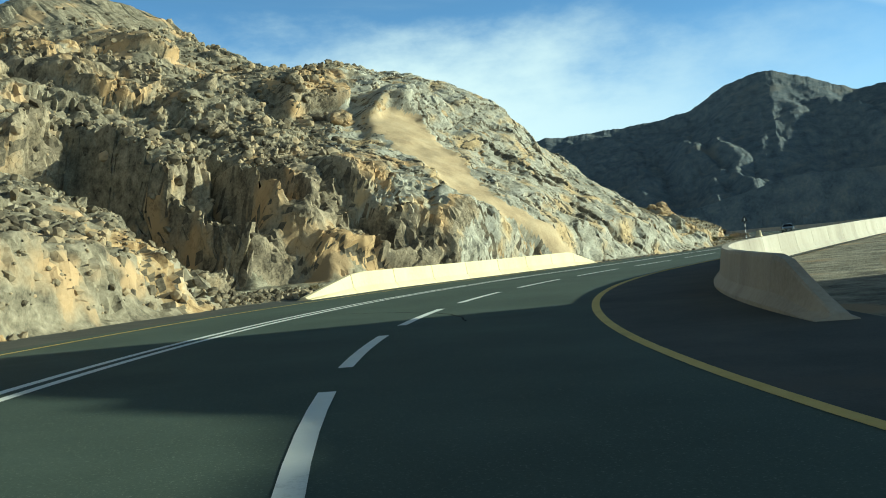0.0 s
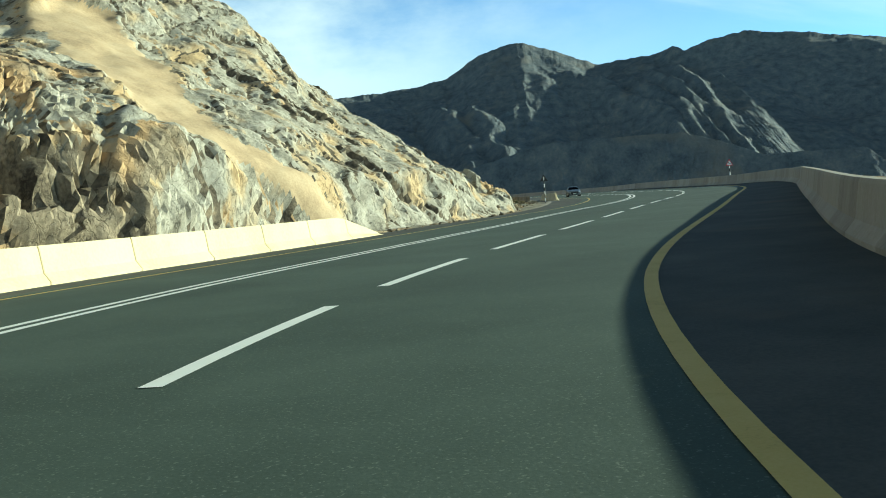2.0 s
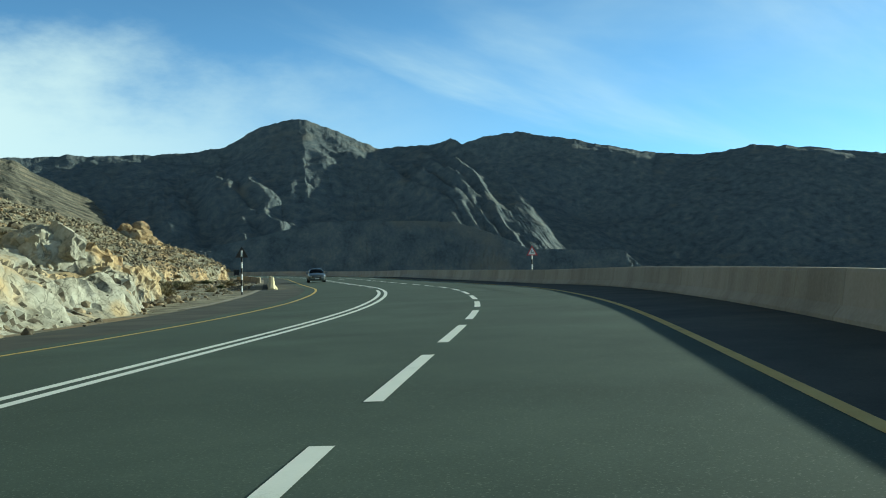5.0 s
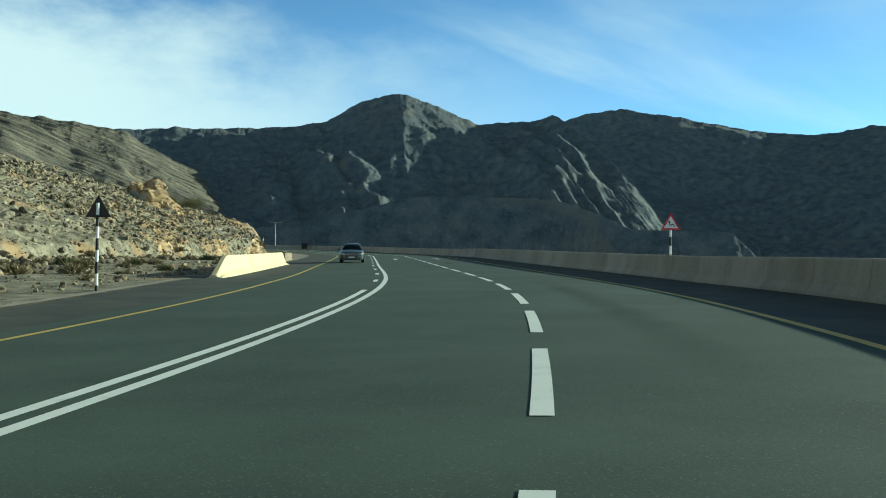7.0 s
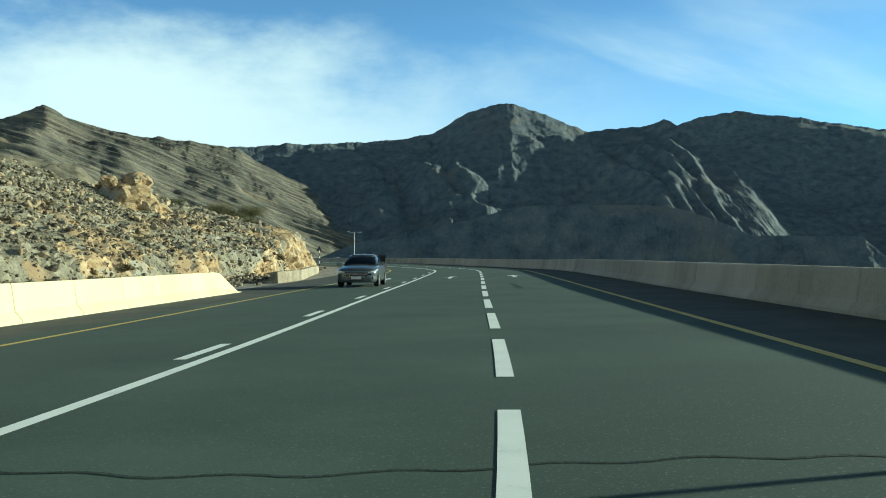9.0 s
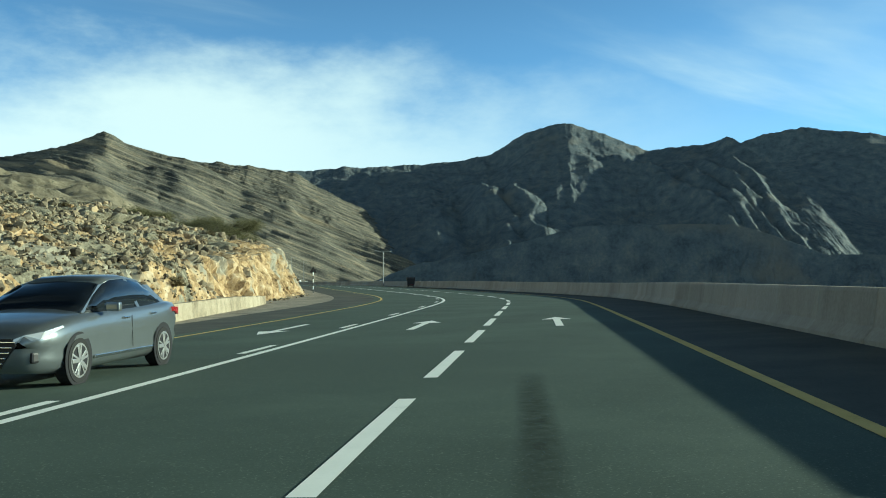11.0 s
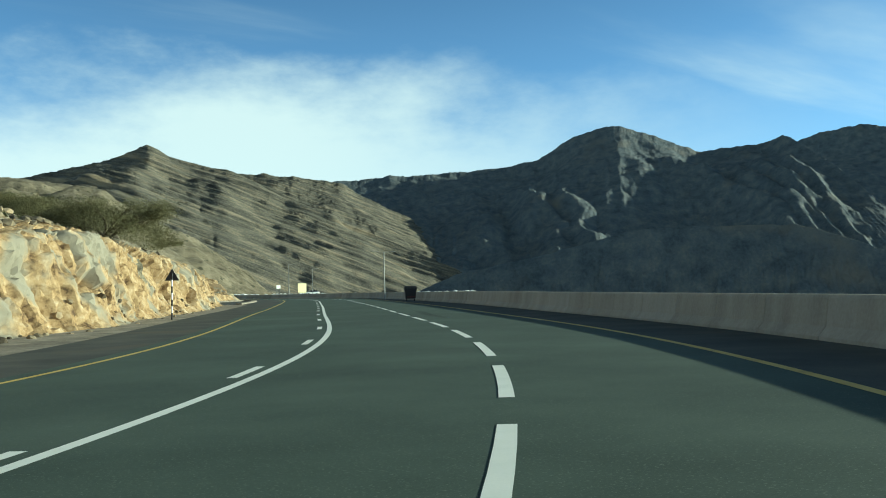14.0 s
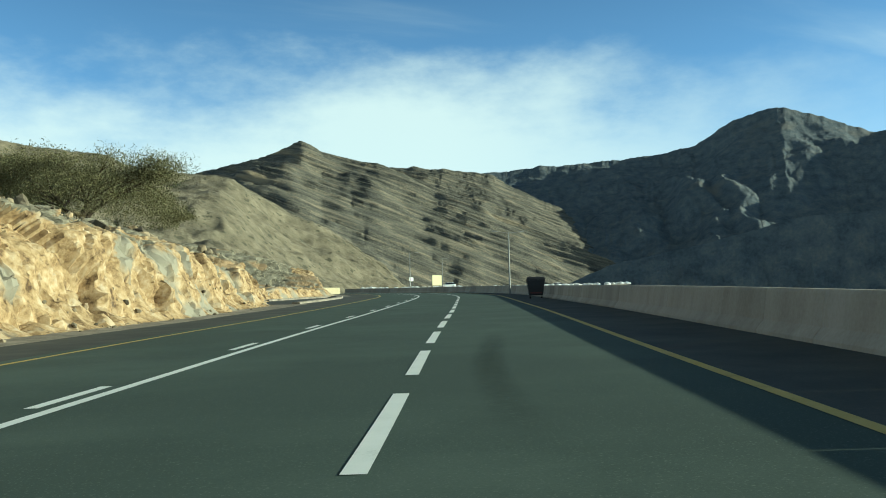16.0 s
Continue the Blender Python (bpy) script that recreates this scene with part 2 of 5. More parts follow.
def thin_out(m):
    """Lets a stain fade out by its own mesh attribute and a patchy grain."""
    nt = m.node_tree
    N, L = nt.nodes.new, nt.links.new
    out = next(n for n in nt.nodes if n.type == "OUTPUT_MATERIAL")
    bs = next(n for n in nt.nodes if n.type == "BSDF_PRINCIPLED")
    at, no, mu, mx, tr = N("ShaderNodeAttribute"), N("ShaderNodeTexNoise"), N("ShaderNodeMath"), N("ShaderNodeMixShader"), N("ShaderNodeBsdfTransparent")
    at.attribute_name = "fade"
    no.inputs["Scale"].default_value, no.inputs["Detail"].default_value = 9.0, 4
    geo = N("ShaderNodeNewGeometry")
    L(geo.outputs["Position"], no.inputs["Vector"])
    mu.operation = "MULTIPLY"
    L(at.outputs["Fac"], mu.inputs[0]); L(no.outputs["Fac"], mu.inputs[1])
    L(mu.outputs[0], mx.inputs[0]); L(tr.outputs[0], mx.inputs[1]); L(bs.outputs[0], mx.inputs[2])
    L(mx.outputs[0], out.inputs[0])


thin_out(STAIN)
SHOULDER = material("old shoulder asphalt", [(0.34, (0.046, 0.050, 0.047)), (0.5, (0.072, 0.075, 0.067)), (0.66, (0.110, 0.105, 0.090))], scale=1.8, rough=0.92, bump=0.5, bump_dist=0.01, fine=30,
                    patch=0.35, patch_rgb=(0.10, 0.088, 0.069), patch_range=(0.60, 0.75), spec=0.2)
GRAVEL = material("pale gravel verge", [(0.36, (0.12, 0.105, 0.08)), (0.5, (0.25, 0.22, 0.172)), (0.62, (0.38, 0.34, 0.27))], scale=1.2, bump=0.8, bump_dist=0.04, fine=9)
WHITE = material("white road paint", [(0.3, (0.56, 0.58, 0.54)), (0.42, (0.78, 0.80, 0.75)), (0.7, (0.86, 0.87, 0.82))], scale=0.5, rough=0.7, bump=0.1, bump_dist=0.003, fine=45)
YELLOW = material("yellow road paint", [(0.3, (0.36, 0.26, 0.06)), (0.45, (0.60, 0.44, 0.10)), (0.7, (0.68, 0.52, 0.15))], scale=0.6, rough=0.7, bump=0.1, bump_dist=0.003, fine=45)
CONCRETE = material("grey concrete", [(0.34, (0.28, 0.25, 0.20)), (0.5, (0.37, 0.335, 0.27)), (0.66, (0.44, 0.405, 0.335))], scale=1.3, rough=0.85, bump=0.15, bump_dist=0.006, fine=12, stretch=(1, 1, 0.35), each=0.16)
CREAM = material("cream painted concrete", [(0.3, (0.49, 0.41, 0.245)), (0.5, (0.62, 0.53, 0.325)), (0.7, (0.68, 0.59, 0.38))], scale=1.6, rough=0.8, bump=0.12, bump_dist=0.005, fine=12, stretch=(1, 1, 0.4), each=0.08)
MASONRY = material("rough stone walling", [(0.34, (0.20, 0.165, 0.11)), (0.5, (0.33, 0.28, 0.195)), (0.66, (0.43, 0.37, 0.27))], scale=0.7, bump=0.8, bump_dist=0.04, fine=10, crack=0.4, crack_dark=0.82, each=0.16)
GROUND = material("stony desert ground", [(0.3, (0.12, 0.10, 0.075)), (0.5, (0.24, 0.205, 0.155)), (0.7, (0.34, 0.30, 0.23))], scale=8, bump=0.8, bump_dist=0.3, fine=0.8)
HILL = material("stony hillside", [(0.36, (0.08, 0.068, 0.046)), (0.45, (0.155, 0.135, 0.09)), (0.55, (0.215, 0.186, 0.126)), (0.68, (0.31, 0.265, 0.185))], scale=5, bump=1.0, bump_dist=0.7, fine=1.8,
                patch=0.45, patch_rgb=(0.085, 0.08, 0.052), patch_range=(0.60, 0.66))
# rock colour lightened and blued to stand in for distance haze
MOUNTAIN = material("haze-blued mountain rock", [(0.36, (0.060, 0.078, 0.093)), (0.48, (0.104, 0.127, 0.142)), (0.58, (0.148, 0.163, 0.165)), (0.68, (0.21, 0.208, 0.19))], scale=30, bump=1.0, bump_dist=9, fine=0.22,
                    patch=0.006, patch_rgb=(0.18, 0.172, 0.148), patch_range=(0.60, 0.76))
STRATA = material("stratified mountain rock", [(0.39, (0.048, 0.047, 0.041)), (0.46, (0.098, 0.094, 0.077)), (0.53, (0.148, 0.137, 0.106)), (0.62, (0.26, 0.218, 0.150))], scale=24, bump=1.0, bump_dist=5, fine=0.35,
                  stretch=(0.3, 0.3, 4.5), tilt=radians(21.8), patch=0.006, patch_rgb=(0.30, 0.24, 0.15), patch_range=(0.62, 0.72))


# ---- numeric noise for the rock meshes ----
def hash01(ix, iy, iz, seed):
    h = (ix.astype(np.int64) * 374761393 + iy.astype(np.int64) * 668265263 + iz.astype(np.int64) * 2147483647 + seed * 1274126177) & 0xFFFFFFFF
    h = ((h ^ (h >> 13)) * 1103515245) & 0xFFFFFFFF
    h = ((h ^ (h >> 16)) * 2654435769) & 0xFFFFFFFF
    return ((h ^ (h >> 15)) & 0xFFFFFF) / 16777215.0


def vnoise(p, seed=0):
    """Smooth noise from -1 to 1 at points p (n, 3)."""
    i = np.floor(p).astype(np.int64)
    f = p - i
    f = f * f * (3 - 2 * f)
    r = 0.0
    for dx in (0, 1):
        for dy in (0, 1):
            for dz in (0, 1):
                w = (f[:, 0] if dx else 1 - f[:, 0]) * (f[:, 1] if dy else 1 - f[:, 1]) * (f[:, 2] if dz else 1 - f[:, 2])
                r = r + w * hash01(i[:, 0] + dx, i[:, 1] + dy, i[:, 2] + dz, seed)
    return r * 2 - 1


def fbm(p, octaves=5, gain=0.5, seed=0, ridged=False):
    r, a, q = 0.0, 1.0, p
    for k in range(octaves):
        n = vnoise(q, seed + k)
        r = r + a * ((1 - 2 * np.abs(n)) if ridged else n)
        a, q = a * gain, q * 2.03 + 17.1
    return r


JOINTS = np.array(Euler((0.5, 0.35, 0.6)).to_matrix())
CELLS = np.random.RandomState(77).rand(65536, 7).astype(np.float32)


def blocks(p, seed=0, tilt=0.7, crevice=False):
    """Broken relief: each irregular cell is a tilted face at a height of its own, about -1 to 1; with crevice also 1 in the joints between cells."""
    p = (p @ JOINTS).astype(np.float32)
    i = np.floor(p).astype(np.int64)
    best, second = np.full(len(p), 9.0, np.float32), np.full(len(p), 9.0, np.float32)
    val = np.zeros(len(p), np.float32)
    for dx in (-1, 0, 1):
        for dy in (-1, 0, 1):
            for dz in (-1, 0, 1):
                h = ((i[:, 0] + dx) * 374761393 + (i[:, 1] + dy) * 668265263 + (i[:, 2] + dz) * 2147483647 + seed * 1274126177) & 0xFFFFFFFF
                h = ((h ^ (h >> 13)) * 1103515245) & 0xFFFFFFFF
                c = CELLS[(h ^ (h >> 16)) & 65535]
                v = p - (i + (dx, dy, dz)) - c[:, :3]
                d = np.abs(v).max(-1) + 0.25 * np.abs(v).sum(-1)
                g = (c[:, 3] - 0.5) * 1.3 + (v * (c[:, 4:7] - 0.5)).sum(-1) * 2 * tilt
                nearer = d < best
                second = np.where(nearer, best, np.minimum(second, d))
                best, val = np.where(nearer, d, best), np.where(nearer, g, val)
    if not crevice:
        return val.astype(float)
    e = second - best
    return val.astype(float), np.exp(-(e / 0.055) ** 2).astype(float)


def smooth(a, b, x):
    t = np.clip((x - a) / (b - a), 0, 1)
    return t * t * (3 - 2 * t)


# ---- meshes ----
def link_mesh(name, verts, faces, mat, parent=None, label="", flat=True):
    me = bpy.data.meshes.new(name)
    me.from_pydata([tuple(v) for v in np.asarray(verts, float).tolist()], [], [tuple(f) for f in faces])
    me.update()
    if not flat:
        me.shade_smooth()
    if mat:
        me.materials.append(mat)
    ob = new(name, me)
    if parent:
        ob.parent = parent
    if label:
        ob["label"] = label
    return ob


def sheet(name, P, n, m, mats, index=None, flip=False, flat=False):
    """A grid of n x m points as one mesh, with a material for each face."""
    i, j = np.meshgrid(np.arange(n - 1), np.arange(m - 1), indexing="ij")
    a = (i * m + j).ravel()
    f = np.stack([a, a + m, a + m + 1, a + 1], -1)
    if flip:
        f = f[:, ::-1]
    me = bpy.data.meshes.new(name)
    me.vertices.add(len(P))
    me.vertices.foreach_set("co", np.asarray(P, np.float32).ravel())
    me.loops.add(f.size)
    me.loops.foreach_set("vertex_index", f.ravel().astype(np.int32))
    me.polygons.add(len(f))
    me.polygons.foreach_set("loop_start", np.arange(0, f.size, 4, dtype=np.int32))
    for k in mats:
        me.materials.append(k)
    if index is not None:
        me.polygons.foreach_set("material_index", index[f[:, 0]].astype(np.int32))
    me.update(calc_edges=True)
    me.validate()
    me.shade_smooth()
    if flat:
        me.set_sharp_from_angle(angle=radians(30))
    return new(name, me)


def grid_faces(n, m, close=False):
    i, j = np.meshgrid(np.arange(n - 1), np.arange(m - 1), indexing="ij")
    a = (i * m + j).ravel()
    return np.stack([a, a + m, a + m + 1, a + 1], -1).tolist()


def part(name, bm, mat, parent, label="", flat=True):
    """Links a bmesh as one mesh object under a thing or a part."""
    me = bpy.data.meshes.new(name)
    bm.normal_update()
    bm.to_mesh(me)
    bm.free()
    if not flat:
        me.shade_smooth()
    me.materials.append(mat)
    ob = new(name, me)
    ob.parent = parent
    if label:
        ob["label"] = label
    return ob


# ---- the line of the road: the dashed lane line, by arc length s from -40 m ----
KAPPA = [4.119, 0.033, -4.158, -8.561, -13.177, -17.787, -20.33, -21.152, -16.878, -0.742, 1.973, -1.401, 1.836, 7.527, 4.525, 7.245, 6.096, 2.329, -0.335, -0.438, -0.107, 0.626, -0.371, 1.155, 9.855, 9.815, 7.205, 1.782, -1.07, -0.303, 0.619, 0.402, -0.215, 0.026, 1.6, 3.625, 4.779, 4.798, 5, 6, 8, 10, 11, 11, 11, 11, 11, 11, 11]
GRADE = [2.383, 2.415, 2.48, 3.133, 3.299, 3.538, 3.053, 3.25, 2.792, 3.048, 3.051, 3.101, 2.82, 3.195, 3.31, 2.971, 3.024, 3.139, 2.976, 2.855, 2.808, 2.687, 2.584, 2.516, 2.482]
BANK = [1.991, 2.115, 2.372, 1.18, 0.963, -0.879, -2.045, -2.27, -0.91, -1.628, -1.96, -1.922, -0.841, -0.941, -1.123, -1.158, -0.688, 0.129, 0.192, -0.056, -0.04, 0.014, 0.012, 0.011, 0.01]
RS = np.arange(-40, 440.5, 1.0)
RTH = np.cumsum(np.interp(RS, np.arange(-40, 441, 10), KAPPA) * 1e-3)
RTH = RTH - RTH[40] + 0.08661
RX, RY = np.cumsum(-np.sin(RTH)), np.cumsum(np.cos(RTH))
RZ = np.cumsum(np.interp(RS, np.arange(-40, 441, 20), GRADE) * 1e-2)
RX, RY, RZ = RX - RX[40], RY - RY[40], RZ - RZ[40]
RB = np.interp(RS, np.arange(-40, 441, 20), BANK) * 1e-2


def road_at(s, d, up=0.0):
    """World points at arc length s, d metres to the right of the lane line, up metres over the surface."""
    s, d, up = np.broadcast_arrays(np.asarray(s, float), np.asarray(d, float), np.asarray(up, float))
    x, y, z, th, b = (np.interp(s, RS, a) for a in (RX, RY, RZ, RTH, RB))
    return np.stack([x + d * np.cos(th), y + d * np.sin(th), z - b * np.clip(d, -12, 9) + up], -1)


def heading(s):
    return float(np.interp(s, RS, RTH))


def strip(name, s0, s1, d0, d1, up, mat, step=1.0, parent=None, label="", across=1):
    """A band of the surface from d0 to d1 (numbers, or functions of s)."""
    s = np.linspace(s0, s1, max(2, int(round((s1 - s0) / step)) + 1))
    a = d0(s) if callable(d0) else np.full_like(s, d0)
    b = d1(s) if callable(d1) else np.full_like(s, d1)
    v = np.stack([road_at(s, a + (b - a) * k / across, up) for k in range(across + 1)], 1)
    return link_mesh(name, v.reshape(-1, 3), [f[::-1] for f in grid_faces(len(s), across + 1)], mat, parent, label)


# ---- road, markings, verges ----
SK = [-40, 0, 20, 30, 33, 37, 41, 45, 50, 55, 60, 65, 70, 76, 82, 88, 95, 100, 105, 112, 120, 140, 152, 160, 175, 190, 205, 216, 225, 232, 245, 250, 262, 275, 287, 296, 310, 330, 338, 346, 360, 376, 388, 440]
BASE = [10.6, 10.6, 10.4, 10.2, 10.4, 10.6, 10.6, 10.6, 10.6, 10.5, 10.5, 10.4, 10.5, 10.6, 10.6, 11, 11.8, 12.8, 12.6, 12, 11.8, 11.6, 11.6, 11.6, 12, 13.2, 14.4, 13.8, 13, 12.2, 12.2, 12.2, 12.3, 12.4, 12.8, 15.5, 17, 12.5, 12.5, 12.8, 12.8, 12.5, 12.5, 12.5]
FLAT = [0, 0, 0, 0.2, 1, 9, 16, 14.5, 11, 8.5, 6, 3.8, 2.6, 1.8, 0.8, 0.3, 0.2, 0.5, 4, 8, 10, 12.5, 13, 11, 6, 2, 1.5, 1.4, 0.8, 0.2, 0.13, 0.1, 0.05, 0, 0, 0, 0, 0, 0, 0, 0, 0, 0, 0]
CLIFF = [2, 2, 2, 2, 2, 3, 4.5, 6.8, 7.5, 5.5, 4, 2.7, 2.5, 2.6, 3, 2.8, 2.4, 2, 1.5, 0.8, 0.6, 0.6, 0.7, 0.8, 1.4, 1.9, 2.8, 3.2, 3.8, 4.5, 4.3, 4.2, 3.8, 3.5, 3, 1.6, 1, 1, 1.2, 3.6, 4, 3.4, 1.2, 1]
SLOPE = [0.42, 0.42, 0.44, 0.46, 0.46, 0.48, 0.5, 0.5, 0.5, 0.53, 0.56, 0.64, 0.68, 0.7, 0.72, 0.68, 0.62, 0.58, 0.55, 0.52, 0.5, 0.5, 0.5, 0.5, 0.47, 0.42, 0.32, 0.28, 0.28, 0.3, 0.36, 0.38, 0.42, 0.42, 0.4, 0.3, 0.15, 0.1, 0.1, 0.4, 0.45, 0.4, 0.15, 0.1]
CAP = [70, 70, 70, 70, 70, 70, 70, 70, 70, 70, 70, 70, 66, 62, 56, 50, 36, 28, 22, 18, 18, 18, 18, 18, 18, 15, 11, 10, 11, 12, 13, 13, 13, 12.5, 10, 7, 4, 4, 4, 8, 9, 8, 4, 4]
EDGE_R = ([0, 12, 25, 38, 50, 62, 85, 440], [3.68, 3.68, 3.58, 3.53, 3.63, 3.72, 3.84, 3.78])

road = tagged(strip("road", -38, 430, -8.1, lambda s: np.interp(s, *EDGE_R) + 0.085, 0.0, ASPHALT, across=3), "grey-green worn asphalt road, three lanes, uphill", "road", kind="structure")
tagged(strip("shoulder_right", -38, 430, lambda s: np.interp(s, *EDGE_R) + 0.085, 7.2, -0.004, SHOULDER), "dark dusty asphalt shoulder beside the barrier", "shoulder", kind="structure")
tagged(strip("shoulder_left", -38, 430, -10.9, -8.1, -0.006, SHOULDER), "dark dusty asphalt shoulder below the rocks", "shoulder", kind="structure")
tagged(strip("verge_left", 160, 430, lambda s: -np.interp(s, SK, BASE) - 0.8, -10.2, -0.012, GRAVEL, across=3), "pale dusty gravel verge at the foot of the rocks", "verge", kind="structure")
tagged(strip("verge_left", -38, 160, lambda s: -np.interp(s, SK, BASE) - 0.8, -10.2, -0.012, RUBBLE, across=3), "stony brown verge at the foot of the rocks", "verge", kind="structure")
tagged(strip("lay_by", 290, 328, -24, -10.2, -0.009, SHOULDER, across=4), "dark asphalt lay-by beyond the rock cut", "lay-by", kind="structure")
tagged(strip("verge_right", -38, 430, 7.2, 10.5, -0.03, RUBBLE, across=2), "gravel verge behind the barrier", "verge", kind="structure")
DASH0, PERIOD, DASH = 12.93, 6.326, 4.3
for k in range(-8, 62):
    s = DASH0 + PERIOD * k
    strip("lane_dash", s, s + DASH, -0.09, 0.09, 0.006, WHITE, parent=road)
strip("solid_line", -38, 428, -3.73, -3.57, 0.006, WHITE, parent=road)
strip("solid_line", -38, 114.4, -4.06, -3.90, 0.006, WHITE, parent=road)
for k in range(0, 36):
    s = 120.2 + 8.6 * k
    strip("centre_dash", s, s + 2.15, -4.06, -3.90, 0.006, WHITE, parent=road)
def stain(s0, s1, d, w, strength, wander=0.15):
    """A soft-edged dark mark along the lane, s0 to s1, about d."""
    n, m = 60, 13
    a, b = np.meshgrid(np.linspace(0, 1, n), np.linspace(-1, 1, m), indexing="ij")
    c = d + wander * np.sin(a * 5 + s0)
    v = road_at(s0 + (s1 - s0) * a, c + w * b, 0.003)
    ob = link_mesh("tyre_stain", v.reshape(-1, 3), [f[::-1] for f in grid_faces(n, m)], STAIN, road, "dark rubber stain")
    fade = strength * (np.sin(a * math.pi) ** 0.8 * (1 - b * b) ** 1.2).ravel()
    ob.data.attributes.new("fade", "FLOAT", "POINT").data.foreach_set("value", fade.astype(np.float32))


stain(151, 159, 1.3, 0.2, 0.8, 0.05)
stain(229, 244, 1.2, 0.3, 0.45)
stain(96, 122, 1.7, 0.5, 0.35)
dd = np.linspace(-3.2, 2.6, 40)
ss = 122.8 + 0.25 * np.sin(dd * 0.9) + 0.05 * np.sin(dd * 7)
crack = link_mesh("transverse_crack", np.concatenate([road_at(ss - 0.025, dd, 0.004), road_at(ss + 0.025, dd, 0.004)]), [(k + 1, k, 40 + k, 41 + k) for k in range(39)], STAIN, road)
crack.data.attributes.new("fade", "FLOAT", "POINT").data.foreach_set("value", np.full(80, 1.6, np.float32))
bend = np.linspace(0, 1, 60)
bs, bd = (np.interp(bend, [0, 0.28, 0.56, 0.68, 0.84, 1], q) for q in ([24.1, 23.4, 22.2, 21.5, 20.4, 19.2], [-2.6, -1.1, 0.2, 0.6, 1.0, 1.2]))
bs = bs + 0.04 * np.sin(bend * 40)
seal = link_mesh("sealed_crack", np.concatenate([road_at(bs - 0.03, bd - 0.02, 0.004), road_at(bs + 0.03, bd + 0.02, 0.004)]), [(k + 1, k, 60 + k, 61 + k) for k in range(59)], STAIN, road)
seal.data.attributes.new("fade", "FLOAT", "POINT").data.foreach_set("value", np.full(120, 1.6, np.float32))
strip("edge_line", -38, 428, lambda s: np.interp(s, *EDGE_R) - 0.08, lambda s: np.interp(s, *EDGE_R) + 0.08, 0.006, YELLOW, parent=road, label="faded yellow edge line")
strip("edge_line", -38, 428, lambda s: -np.interp(s, [0, 120, 200], [7.5, 7.5, 7.68]), lambda s: -np.interp(s, [0, 120, 200], [7.37, 7.37, 7.55]), 0.006, YELLOW, parent=road, label="faded yellow edge line")


# ---- barriers: a swept safety profile in panels ----
def barrier(name, s0, s1, d, height, mat, label, side=1, end0=0.0, end1=0.0, panel=3.0, group=""):
    """A concrete barrier; side 1 has its sloped foot towards the left (the road is on its left), -1 towards the right. end0, end1: length of the sloped ends."""
    thing = new(name)
    prof = [(-0.06, 0.0), (-0.06, 0.08), (0.10, 0.30), (0.18, 0.92), (0.21, 1.0), (0.37, 1.0), (0.40, 0.92), (0.48, 0.30), (0.58, 0.08), (0.58, 0.0)]
    n = max(1, int(round((s1 - s0) / panel)))
    for k in range(n):
        a, b = s0 + (s1 - s0) * k / n, s0 + (s1 - s0) * (k + 1) / n
        g = 0.012
        ss = np.array([a + g, a + g + 0.02, *np.linspace(a, b, 5)[1:-1], b - g - 0.02, b - g])
        rows = []
        for i, s in enumerate(ss):
            h = height
            if end0 and s < s0 + end0:
                h = 0.10 + (height - 0.10) * (s - s0) / end0
            if end1 and s > s1 - end1:
                h = 0.10 + (height - 0.10) * (s1 - s) / end1
            shrink = 0.012 if i in (0, len(ss) - 1) else 0.0
            dd = float(np.interp(s, *d)) if isinstance(d, tuple) else d
            o = np.array([dd + side * (p[0] + (shrink if p[0] < 0.26 else -shrink)) for p in prof])
            z = np.array([p[1] * h - (shrink if p[1] > 0.5 else 0) for p in prof])
            z[0] = z[-1] = -0.25
            rows.append(road_at(s, o, z))
        m = len(prof)
        f = grid_faces(len(ss), m)
        if side > 0:
            f = [q[::-1] for q in f]
        caps = [list(range(m)), list(range((len(ss) - 1) * m, len(ss) * m))[::-1]]
        if side < 0:
            caps = [c[::-1] for c in caps]
        link_mesh("panel", np.concatenate(rows), f + [c[::-1] for c in caps], mat, thing)
    return tagged(thing, label, "barrier", group)


barrier("concrete_barrier", 14.8, 400, ([10, 60, 90, 107, 125, 150, 400], [6.28, 6.28, 6.7, 7.0, 6.9, 6.5, 6.4]), 0.88, CONCRETE, "long grey concrete safety barrier with stained panels along the road", 1, end0=2.5)
def kerb(points, label):
    """A low pale kerb along a line of (s, d)."""
    s, d = (np.interp(np.linspace(0, len(points) - 1, 30), range(len(points)), [q[k] for q in points]) for k in (0, 1))
    a = road_at(s, d)
    g = np.gradient(a[:, :2], axis=0)
    g = g / np.linalg.norm(g, axis=1)[:, None]
    side = np.stack([g[:, 1], -g[:, 0], 0 * s], -1)
    prof = [(-0.32, -0.05), (-0.30, 0.13), (-0.27, 0.15), (0.27, 0.15), (0.30, 0.13), (0.32, -0.05)]
    v = np.stack([a + side * x + (0, 0, z) for x, z in prof], 1).reshape(-1, 3)
    return tagged(link_mesh("kerb", v, [f[::-1] for f in grid_faces(30, 6)] + [(0, 1, 2, 3, 4, 5), tuple(range(179, 173, -1))], GRAVEL), label, "kerb", kind="structure")


